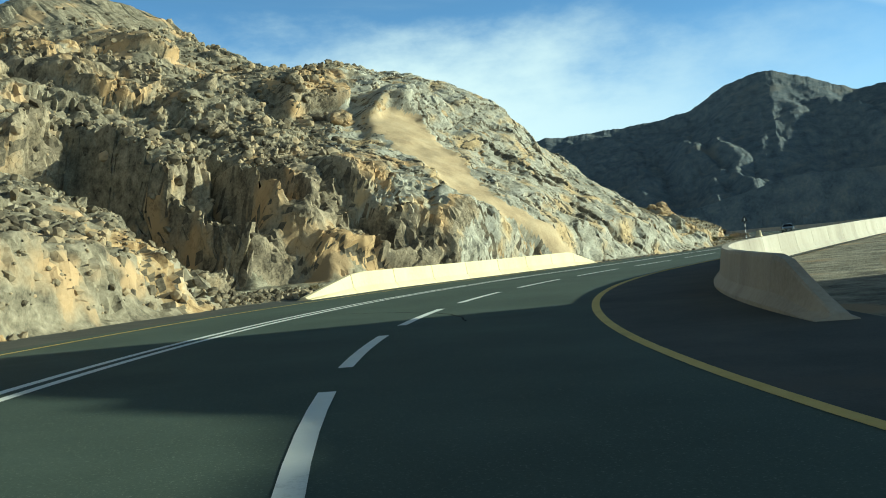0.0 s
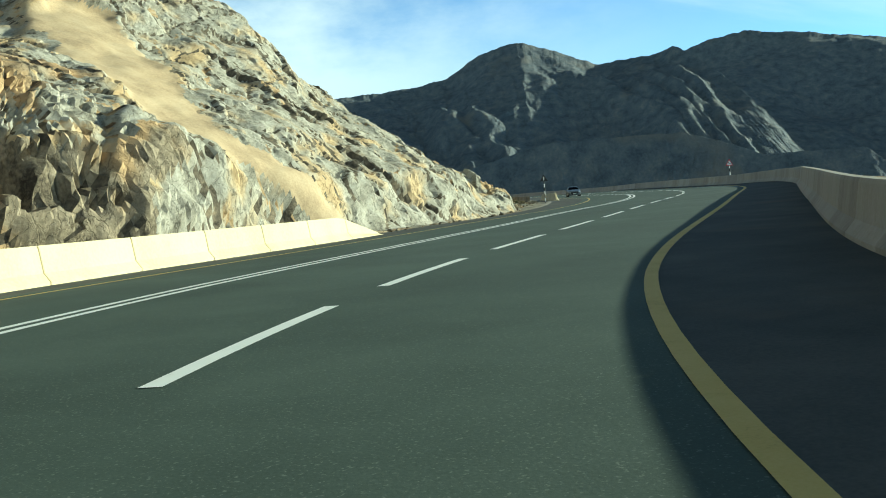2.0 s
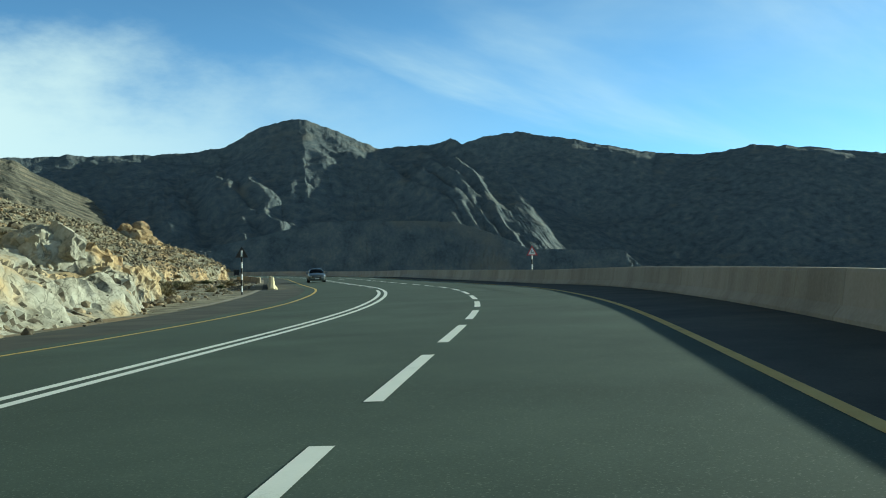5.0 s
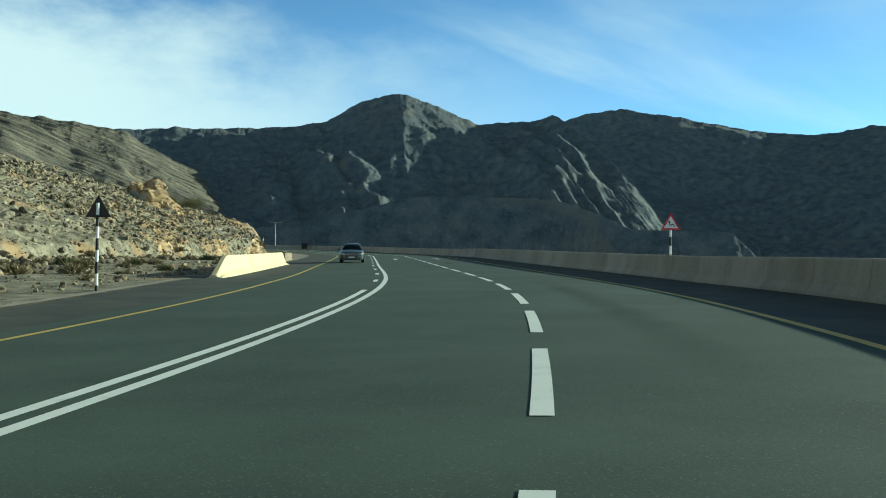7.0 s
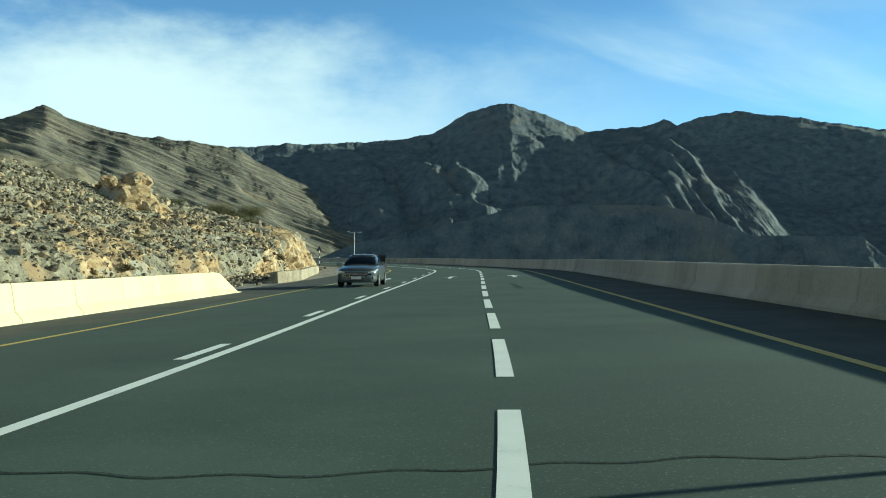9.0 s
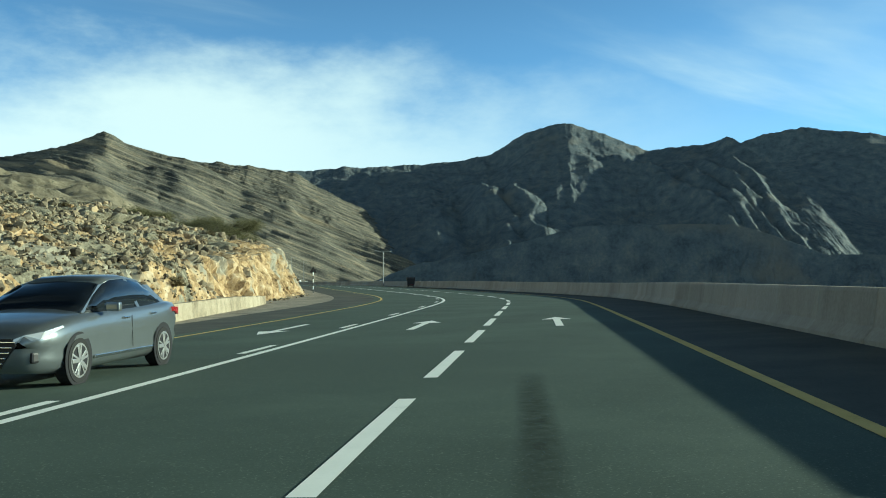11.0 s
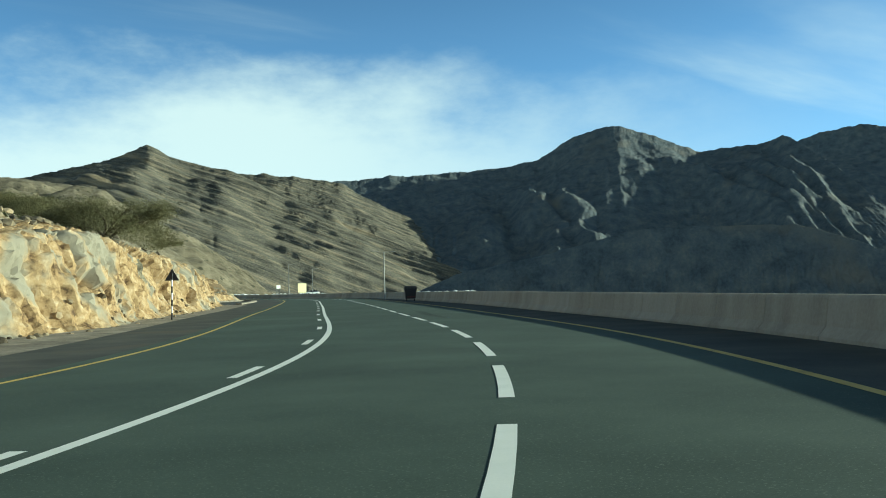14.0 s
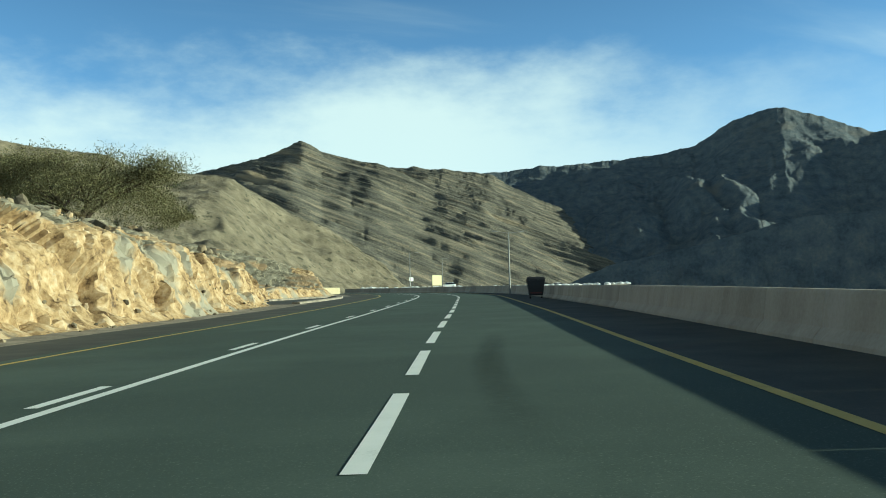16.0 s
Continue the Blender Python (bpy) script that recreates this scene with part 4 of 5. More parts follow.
mountain("mountain_saddle", "ridge running down from a saddle", MID,
         [-23.5, -21, -18.5, -16.5, -14.6, -12.6, -10.8, -8.5, -6.4, -3, 2],
         [0.5, 2.6, 4.3, 5.4, 6.3, 7.3, 8.3, 8.6, 8.85, 8.8, 8.4], 2700, 1700, -120, STRATA, 35, 480, 160, 17, strata=12, steps=6, wear=0.007, soften=0.3, rough=0.35, swell=0.8)
mountain("mountain_strata", "sunlit mountain of tilted rock strata", MID,
         [-21.2, -19.1, -15.9, -11.3, -9.2, -6.4, -4.5, -2.9, -1.1, 0.2, 2.4, 4.8, 8, 14, 24, 40],
         [0.2, 2.35, 3.95, 5.86, 6.94, 8.2, 9.0, 9.3, 9.75, 10.44, 9.46, 8.86, 8, 7, 6, 5], [1720, 1740, 1780, 1800, 1830, 1850, 1860, 1880, 1900, 1900, 1900, 1900, 1900, 1850, 1800, 1800], [1640, 1600, 1480, 1360, 1250, 1180, 1120, 1060, 1000, 960, 900, 860, 850, 850, 850, 850], -60, STRATA, 22, 900, 280, 21, strata=17, steps=5, wear=0.006, jag=0.0006, coarse=2.4, rough=0.25, soften=0.35, swell=1.0)
mountain("hill_near", "stony brown hillside behind the road cut", (100, 190, 8),
         [-6.5, -4.7, -2.65, -1.3, 0.75, 3.1, 5.4, 10.2, 14.2, 17.8, 25, 40, 60],
         [0.3, 2.1, 3.7, 4.56, 5.6, 7.15, 8.3, 8.75, 9.4, 10.1, 11.5, 12, 12], [330, 330, 340, 350, 360, 370, 370, 370, 370, 360, 340, 320, 300], [260, 250, 235, 215, 190, 165, 145, 135, 120, 110, 100, 90, 90], 10, HILL, 2.6, 500, 150, 25, jag=0.0008, sharp=0.9, steps=5, wear=0.02, coarse=3.0)


# ---- plain materials for things ----
def plain(name, rgb, rough=0.5, metal=0.0, coat=0.0, vary=0.12, scale=0.3):
    lo, hi = tuple(c * (1 - vary) for c in rgb), tuple(min(1, c * (1 + vary)) for c in rgb)
    return material(name, [(0.3, lo), (0.7, hi)], scale=scale, rough=rough, bump=0.05, bump_dist=0.002, fine=30, metal=metal, coat=coat)


BLACK = plain("black paint", (0.012, 0.012, 0.014), 0.5)
SIGNWHITE = plain("white sign paint", (0.76, 0.77, 0.75), 0.45)
RED = plain("red sign paint", (0.50, 0.03, 0.045), 0.45)
SIGNBACK = plain("dull metal sign back", (0.045, 0.042, 0.04), 0.6, 0.3)
STEEL = plain("galvanised steel", (0.22, 0.225, 0.22), 0.5, 0.6)
CARPAINT = plain("grey metallic car paint", (0.17, 0.188, 0.195), 0.30, 0.6, 0.8, vary=0.04)
GLASS = plain("dark tinted glass", (0.010, 0.013, 0.018), 0.06, 0.0, 0.5, vary=0.02)
RUBBER = plain("tyre rubber", (0.016, 0.016, 0.016), 0.85)
ALLOY = plain("alloy wheel", (0.50, 0.50, 0.49), 0.35, 0.9)
CHROME = plain("chrome", (0.70, 0.70, 0.70), 0.15, 1.0)
LAMPGLASS = plain("headlight glass", (0.62, 0.64, 0.66), 0.12, 0.2, 0.6)
TAIL = plain("red tail light", (0.30, 0.012, 0.015), 0.2, 0.0, 0.5)
PLATE = plain("pale number plate", (0.55, 0.55, 0.52), 0.5)
CARWHITE = plain("white car paint", (0.72, 0.73, 0.72), 0.35, 0.0, 0.5, vary=0.04)
BINBLACK = plain("black bin plastic", (0.016, 0.016, 0.018), 0.55)
BINRED = plain("dull red bin front", (0.07, 0.018, 0.016), 0.6)
BOARD = plain("pale yellow board", (0.66, 0.60, 0.36), 0.6)
BARK = material("acacia bark", [(0.3, (0.03, 0.022, 0.015)), (0.7, (0.10, 0.075, 0.05))], scale=0.15, bump=0.6, bump_dist=0.02, fine=25)
LEAF = material("acacia leaves", [(0.25, (0.070, 0.071, 0.028)), (0.5, (0.125, 0.120, 0.050)), (0.75, (0.19, 0.168, 0.08))], scale=0.8, bump=0, fine=5, island=0.5, rough=0.7)
DRY = material("dry scrub", [(0.25, (0.10, 0.085, 0.045)), (0.5, (0.20, 0.165, 0.085)), (0.75, (0.30, 0.24, 0.13))], scale=0.3, bump=0, fine=10, island=0.5, rough=0.85)
GREENSCRUB = material("dusty green scrub", [(0.25, (0.05, 0.06, 0.025)), (0.5, (0.09, 0.10, 0.045)), (0.75, (0.15, 0.15, 0.07))], scale=0.3, bump=0, fine=10, island=0.5, rough=0.85)


# ---- shapes ----
def add_box(bm, size, m, bevel=0.0):
    r = bmesh.ops.create_cube(bm, size=1.0, matrix=m @ Matrix.Diagonal((*size, 1)))
    if bevel:
        edges = list({e for v in r["verts"] for e in v.link_edges})
        bmesh.ops.bevel(bm, geom=edges, offset=bevel, segments=2, affect="EDGES", profile=0.6)


def add_tube(bm, r0, r1, h, m, seg=16, caps=True):
    bmesh.ops.create_cone(bm, cap_ends=caps, segments=seg, radius1=r0, radius2=r1, depth=h, matrix=m @ Matrix.Translation((0, 0, h / 2)))


def box(name, size, m, mat, parent, bevel=0.01, label=""):
    bm = bmesh.new()
    add_box(bm, size, m, bevel)
    return part(name, bm, mat, parent, label)


def tube(name, r0, r1, h, m, mat, parent, seg=16, label=""):
    bm = bmesh.new()
    add_tube(bm, r0, r1, h, m, seg)
    return part(name, bm, mat, parent, label)


def prism(name, pts, depth, m, mat, parent, label=""):
    """A flat outline in the local xz plane, given depth along y."""
    bm = bmesh.new()
    a = [bm.verts.new(m @ Vector((x, -depth / 2, z))) for x, z in pts]
    b = [bm.verts.new(m @ Vector((x, depth / 2, z))) for x, z in pts]
    bm.faces.new(a)
    bm.faces.new(b[::-1])
    n = len(pts)
    for k in range(n):
        bm.faces.new((a[k], b[k], b[(k + 1) % n], a[(k + 1) % n]))
    bmesh.ops.recalc_face_normals(bm, faces=bm.faces)
    return part(name, bm, mat, parent, label)


def loft(name, rings, mat, parent, label="", flat=False, closed=True):
    """Joins rings of points into one skin with its ends capped."""
    m = len(rings[0])
    v = np.concatenate([np.asarray(r, float) for r in rings])
    f = []
    for i in range(len(rings) - 1):
        for j in range(m if closed else m - 1):
            k = (j + 1) % m
            f.append((i * m + j, i * m + k, (i + 1) * m + k, (i + 1) * m + j))
    if closed:
        f.append(tuple(range(m))[::-1])
        f.append(tuple(range((len(rings) - 1) * m, len(rings) * m)))
    me = bpy.data.meshes.new(name)
    me.from_pydata([tuple(q) for q in v.tolist()], [], f)
    bm = bmesh.new()
    bm.from_mesh(me)
    bmesh.ops.recalc_face_normals(bm, faces=bm.faces)
    bpy.data.meshes.remove(me)
    return part(name, bm, mat, parent, label, flat)


# ---- painted arrows ----
def arrow(s_tip, s_tail, d):
    u = 1 if s_tip > s_tail else -1
    length = abs(s_tip - s_tail)
    out = [(0, -0.10), (length - 1.5, -0.10), (length - 1.5, -0.42), (length, 0.0), (length - 1.5, 0.42), (length - 1.5, 0.10), (0, 0.10)]
    v = np.concatenate([road_at(s_tail + u * a, d + u * b, 0.007)[None] for a, b in out])
    link_mesh("lane_arrow", v, [(0, 1, 5, 6), (2, 3, 4), (1, 2, 4, 5)] if u < 0 else [(6, 5, 1, 0), (4, 3, 2), (5, 4, 2, 1)], WHITE, road)


arrow(175.3, 170.1, 1.87)
arrow(175.0, 170.0, -1.86)
arrow(169.5, 174.7, -5.62)


# ---- striped posts and warning signs ----
def sign_post(xyz, turn, height, tri, front, label, curve=False):
    thing = new("warning_sign" if tri else "marker_post")
    thing.matrix_world = pose(*xyz, 0, 0, turn)
    n = max(2, int(round(height / 0.33)))
    for k in range(n):
        tube("stripe", 0.045, 0.045, height / n, pose(0, 0, height * k / n), (BLACK if k % 2 == 0 else SIGNWHITE), thing, 14)
    if tri:
        h = tri * 0.87
        z0 = height - h * 0.62
        t = [(-tri / 2, 0), (tri / 2, 0), (0, h)]
        y = -0.06
        prism("sign_back", [(a, b + z0) for a, b in t], 0.02, pose(0, y + 0.008, 0), SIGNBACK, thing, "dull dark back of the sign")
        if front:
            prism("sign_border", [(a, b + z0) for a, b in t], 0.008, pose(0, y - 0.008, 0), RED, thing, "red triangular border")
            k = 0.70
            c = h / 3
            prism("sign_face", [(a * k, (b - c) * k + c + z0) for a, b in t], 0.006, pose(0, y - 0.014, 0), SIGNWHITE, thing, "white sign face")
            # the winding arrow
            line = [(0.12, 0.10), (0.12, 0.17), (0.08, 0.20), (0.0, 0.145), (-0.05, 0.17), (-0.06, 0.26)]
            line = [(a * tri / 0.75, b * tri / 0.75 + z0 + 0.03) for a, b in line]
            bm = bmesh.new()
            for (a, b), (c2, d2) in zip(line[:-1], line[1:]):
                q = Vector((c2 - a, 0, d2 - b))
                add_box(bm, (q.length + 0.025, 0.006, 0.035), Matrix.Translation(((a + c2) / 2, y - 0.019, (b + d2) / 2)) @ Matrix.Rotation(-math.atan2(q.z, q.x), 4, "Y"))
            part("arrow", bm, BLACK, thing, "black winding arrow")
            a, b = line[-1]
            prism("arrow_head", [(a - 0.055, b - 0.01), (a + 0.055, b - 0.01), (a - 0.005, b + 0.08)], 0.006, pose(0, y - 0.019, 0), BLACK, thing)
    return tagged(thing, label, "road sign" if tri else "marker post")


Z = lambda x, y: float(np.interp(nearest_road(np.array([x]), np.array([y]))[0][0], RS, RZ))
sign_post((69.04, 100.62, Z(69, 100.6) - 0.05), -28, 2.42, 0.78, True, "red and white triangular bend warning sign on striped post")
sign_post((47.76, 100.9, 3.30), 150, 2.62, 0.72, False, "black and white striped post with dark triangular sign back")
sign_post((92.48, 214.9, 7.36), 172, 2.40, 0.72, False, "black and white striped post with dark triangular sign back")


# ---- a parked wheeled waste bin by the barrier ----
def waste_bin(s, d):
    thing = new("waste_bin")
    thing.matrix_world = Matrix.Translation(road_at(s, d).tolist()) @ pose(0, 0, 0, 0, 0, math.degrees(heading(s)))
    rings = [[(-w, -q, z), (w, -q, z), (w, q, z), (-w, q, z)] for w, q, z in ((0.46, 0.36, 0.22), (0.48, 0.38, 0.26), (0.60, 0.48, 1.18), (0.63, 0.51, 1.20), (0.63, 0.51, 1.27))]
    loft("body", rings, BINBLACK, thing, flat=True)
    lid = [[(-0.62 * k, -0.50 * k2, z), (0.62 * k, -0.50 * k2, z), (0.62 * k, 0.50 * k2, z), (-0.62 * k, 0.50 * k2, z)] for k, k2, z in ((1, 1, 1.275), (1, 0.97, 1.36), (0.96, 0.7, 1.46), (0.9, 0.3, 1.52))]
    loft("lid", lid, BINBLACK, thing, "domed black lid", flat=True)
    prism("front_panel", [(-0.40, 0.34), (0.40, 0.34), (0.50, 1.0), (-0.50, 1.0)], 0.012, pose(0, -0.445, 0, -6.5), BINRED, thing, "dull red panel")
    for x in (-0.40, 0.40):
        for y in (-0.30, 0.30):
            tube("wheel", 0.10, 0.10, 0.05, pose(x - 0.025, y, 0.10, 0, 90, 0), RUBBER, thing)
            box("wheel_fork", (0.07, 0.06, 0.16), pose(x, y, 0.19), STEEL, thing, 0.005)
    for x in (-0.66, 0.66):
        tube("trunnion", 0.03, 0.03, 0.10, pose(x - 0.05, 0, 1.12, 0, 90, 0), STEEL, thing)
    return tagged(thing, "black wheeled waste bin with a red panel against the barrier", "waste bin")


waste_bin(287.5, 5.5)


# ---- street lamps ----
def street_lamp(x, y, z, height, turn, arms=(1, -1)):
    thing = new("street_lamp")
    thing.matrix_world = pose(x, y, z, 0, 0, turn)
    box("base_plate", (0.36, 0.36, 0.04), pose(0, 0, 0.02), STEEL, thing, 0.006)
    tube("pole", 0.10, 0.06, height, pose(0, 0, 0.03), STEEL, thing, 12)
    for a in arms:
        tube("arm", 0.035, 0.03, 1.3, pose(0, 0, height - 0.05, 0, a * 83, 0), STEEL, thing, 8)
        box("lamp_head", (0.55, 0.22, 0.10), pose(a * 1.45, 0, height + 0.12, 0, -a * 7, 0), STEEL, thing, 0.03, "flat grey lamp head")
    return tagged(thing, "tall galvanised street lamp beside the road", "street lamp", "street lamps")


street_lamp(120.2, 285.6, 9.4, 6.6, 12)
street_lamp(116.9, 358.0, 12.3, 6.5, 20, (1,))
street_lamp(127.5, 395.0, 13.4, 6.5, 30, (1,))


# ---- boards and parked cars beyond the bend ----
def notice_board(x, y, z, w, h, leg, turn, mat, label):
    thing = new("notice_board")
    thing.matrix_world = pose(x, y, z, 0, 0, turn)
    box("panel", (w, 0.08, h), pose(0, 0, leg + h / 2), mat, thing, 0.01)
    for k in (-0.35, 0.35):
        box("leg", (0.12, 0.12, leg + h * 0.9), pose(k * w, 0.11, (leg + h * 0.9) / 2), STEEL, thing, 0.01)
    return tagged(thing, label, "notice board")


notice_board(134.5, 462.0, 14.6, 3.3, 3.0, 1.4, 28, BOARD, "large pale yellow board on posts beside the parking area")
notice_board(127.0, 462.0, 15.2, 1.5, 1.1, 2.2, 28, SIGNWHITE, "small white board on posts beside the parking area")


def wheel(name, x, y, r, parent, side):
    bm = bmesh.new()
    add_tube(bm, r, r, 0.21, pose(0, 0, -0.105), 28)
    bmesh.ops.bevel(bm, geom=[e for e in bm.edges if abs(e.verts[0].co.z - e.verts[1].co.z) < 1e-4], offset=0.035, segments=2, affect="EDGES")
    tyre = part(name, bm, RUBBER, parent)
    tyre.matrix_basis = pose(x, y, r, 90, 0, 0)
    f = -0.108 if side < 0 else 0.108
    s = 1 if f > 0 else -1
    bm = bmesh.new()
    add_tube(bm, r * 0.66, r * 0.66, 0.02, pose(0, 0, s * -0.098 - 0.01), 24)
    part("rim_well", bm, BLACK, tyre, "dark wheel well")
    bm = bmesh.new()
    for k in range(5):
        add_box(bm, (r * 0.60, 0.055, 0.02), Matrix.Rotation(k * math.tau / 5, 4, "Z") @ Matrix.Translation((r * 0.33, 0, -s * 0.112)), 0.004)
        add_box(bm, (r * 0.46, 0.03, 0.02), Matrix.Rotation((k + 0.32) * math.tau / 5, 4, "Z") @ Matrix.Translation((r * 0.40, 0, -s * 0.110)), 0.004)
    n = 28
    ring = []
    for k in range(n):
        a, b = k * math.tau / n, (k + 1) * math.tau / n
        for z0, q0, q1 in ((-s * 0.110, 0.62, 0.70),):
            v = [bm.verts.new((math.cos(t) * r * q, math.sin(t) * r * q, z0)) for t, q in ((a, q0), (b, q0), (b, q1), (a, q1))]
            ring.append(bm.faces.new(v))
    part("rim", bm, ALLOY, tyre, "alloy rim with spokes")
    return tyre


def sedan(name, m, paint, label, detail=True, tall=0.0):
    thing = new(name)
    thing.matrix_world = m
    xs = [2.28, 2.24, 2.12, 1.85, 1.45, 1.0, 0.4, -0.3, -1.0, -1.55, -1.95, -2.18, -2.28]
    hw = [0.50, 0.68, 0.80, 0.875, 0.90, 0.90, 0.90, 0.90, 0.90, 0.885, 0.85, 0.77, 0.62]
    lo = [0.36, 0.27, 0.22, 0.20, 0.19, 0.19, 0.19, 0.19, 0.19, 0.20, 0.24, 0.30, 0.40]
    sh = [0.60, 0.68, 0.74, 0.80, 0.86, 0.905, 0.93, 0.95, 0.975, 0.99, 1.0, 0.98, 0.90]
    tp = [0.64, 0.72, 0.79, 0.86, 0.93, 0.985, 0.99, 0.99, 1.0, 1.04, 1.06, 1.04, 0.94]
    rings = []
    for x, w, a, b, c in zip(xs, hw, lo, sh, tp):
        half = [(0.0, a), (w * 0.84, a), (w * 0.95, a + 0.07), (w * 0.985, a + 0.2), (w * 0.97, a + 0.30), (w, (a + b) / 2 + 0.07), (w * 0.985, b - 0.07), (w * 0.93, b), (w * 0.72, b + (c - b) * 0.6), (w * 0.35, c)]
        rings.append([(x, y, z) for y, z in half] + [(x, 0.0, c + 0.008)] + [(x, -y, z) for y, z in half[:0:-1]])
    loft("body", rings, paint, thing)
    # the cabin: tinted glass under a painted roof, with painted pillars
    gx = [1.02, 0.62, 0.22, -0.10, -0.60, -1.05, -1.35, -1.62, -1.85]
    gz = [0.965, 1.17, 1.345, 1.42, 1.445, 1.41, 1.33, 1.19, 1.05]
    gb = [0.74, 0.79, 0.81, 0.82, 0.82, 0.81, 0.79, 0.76, 0.72]
    gr = [0.70, 0.66, 0.60, 0.585, 0.575, 0.565, 0.56, 0.58, 0.66]
    gz = [z + tall for z in gz]
    ring = lambda x, z, b, r, o: [(x, b + o, 0.93), (x, r + (b - r) * 0.45 + o, 0.93 + (z - 0.93) * 0.62), (x, r + o * 0.6, 0.93 + (z - 0.93) * 0.92), (x, r * 0.75, z + o), (x, 0, z + 0.015 + o), (x, -r * 0.75, z + o), (x, -r - o * 0.6, 0.93 + (z - 0.93) * 0.92), (x, -r - (b - r) * 0.45 - o, 0.93 + (z - 0.93) * 0.62), (x, -b - o, 0.93)]
    loft("cabin_glass", [ring(*q, 0.0) for q in zip(gx, gz, gb, gr)], GLASS, thing, "dark tinted windows")
    roof = [ring(*q, 0.012) for q in zip(gx[2:7], gz[2:7], gb[2:7], gr[2:7])]
    loft("roof", [q[2:7] + [(p[0], p[1], p[2] - 0.02) for p in q[6:1:-1]] for q in roof], paint, thing, "painted roof")
    for side in (1, -1):
        for k, (i, j, w0) in enumerate(((0, 2, 0.05), (4, 4, 0.05), (6, 8, 0.13))):
            a, b = ring(gx[i], gz[i], gb[i], gr[i], 0.012), ring(gx[j], gz[j], gb[j], gr[j], 0.012)
            p, q = (a[0], b[2]) if k != 2 else (b[0], a[2])
            pts = []
            for v in (p, q):
                for dx in (-w0, w0):
                    for o in (0.0, -0.03):
                        pts.append((v[0] + dx, side * (v[1] + o), v[2]))
            bm = bmesh.new()
            vs = [bm.verts.new(v) for v in pts]
            bmesh.ops.convex_hull(bm, input=vs)
            part("pillar", bm, paint, thing)
    if not detail:
        for x in (1.38, -1.35):
            for y in (-0.80, 0.80):
                tube("wheel", 0.32, 0.32, 0.2, pose(x, y - 0.1, 0.32, -90, 0, 0), RUBBER, thing, 20)
        return tagged(thing, label, "car", "parked cars")
    for x in (1.38, -1.35):
        for side in (1, -1):
            # flat black disc stands for the shade inside the uncut wheel opening
            bm = bmesh.new()
            bmesh.ops.create_circle(bm, cap_ends=True, segments=28, radius=0.358, matrix=pose(x, side * 0.896, 0.34, 90, 0, 0))
            part("arch_shade", bm, BLACK, thing, "flat black disc for the shaded wheel opening")
            wheel("tyre", x, side * 0.798, 0.325, thing, side)
    for side in (1, -1):
        hl = [(2.275, 0.52, 0.655), (2.285, 0.51, 0.60), (2.16, 0.80, 0.645), (1.78, 0.905, 0.775), (1.80, 0.895, 0.80), (2.10, 0.825, 0.74), (2.235, 0.64, 0.70)]
        bm = bmesh.new()
        vs = [bm.verts.new((a, side * b, c)) for a, b, c in hl] + [bm.verts.new((a - 0.10, side * (b - 0.06), c)) for a, b, c in hl]
        bmesh.ops.convex_hull(bm, input=vs)
        part("headlight", bm, LAMPGLASS, thing, "slanted clear headlight")
        box("fog_intake", (0.12, 0.20, 0.14), pose(2.13, side * 0.66, 0.42, 0, 0, side * -24), BLACK, thing, 0.03)
        box("door_handle", (0.20, 0.03, 0.03), pose(0.0, side * 0.905, 0.83), CHROME, thing, 0.008)
        box("door_handle", (0.20, 0.03, 0.03), pose(-0.95, side * 0.905, 0.86), CHROME, thing, 0.008)
        box("door_gap", (0.008, 0.006, 0.46), pose(-0.22, side * 0.897, 0.62, 0, 4, 0), BLACK, thing, 0.0)
        box("mirror", (0.12, 0.22, 0.13), pose(0.62, side * 1.0, 1.0), paint, thing, 0.035, "painted door mirror")
        box("sill_line", (1.9, 0.02, 0.04), pose(0.0, side * 0.892, 0.34), CHROME if side > 0 else paint, thing, 0.006)
        tl = [(-2.24, 0.55, 0.92), (-2.26, 0.55, 0.80), (-2.10, 0.84, 0.92), (-2.12, 0.83, 0.80), (-1.80, 0.875, 0.93), (-1.85, 0.88, 0.86)]
        bm = bmesh.new()
        vs = [bm.verts.new((a, side * b, c)) for a, b, c in tl] + [bm.verts.new((a + 0.06, side * (b - 0.05), c)) for a, b, c in tl]
        bmesh.ops.convex_hull(bm, input=vs)
        part("tail_light", bm, TAIL, thing, "red tail light")
    prism("grille", [(-0.50, 0.66), (0.50, 0.66), (0.56, 0.58), (0.36, 0.30), (-0.36, 0.30), (-0.56, 0.58)], 0.06, pose(2.265, 0, 0, 0, 0, 90), BLACK, thing, "dark hexagonal grille")
    for k in range(5):
        z = 0.36 + 0.065 * k
        box("grille_bar", (0.02, 2 * (0.36 + (z - 0.30) * 0.62), 0.014), pose(2.30, 0, z), CHROME, thing, 0.004)
    box("number_plate", (0.02, 0.44, 0.11), pose(2.315, 0, 0.42), PLATE, thing, 0.004, "plain pale number plate")
    return tagged(thing, label, "car")


def on_road(s, d, back=False):
    p = road_at(s, d)
    g = (road_at(s + 1, d) - road_at(s - 1, d)) / 2
    x = Vector(g.tolist()).normalized() * (-1 if back else 1)
    z = Vector((0, 0, 1))
    y = z.cross(x).normalized()
    z = x.cross(y)
    return Matrix.Translation(p.tolist()) @ Matrix((x, y, z)).transposed().to_4x4()


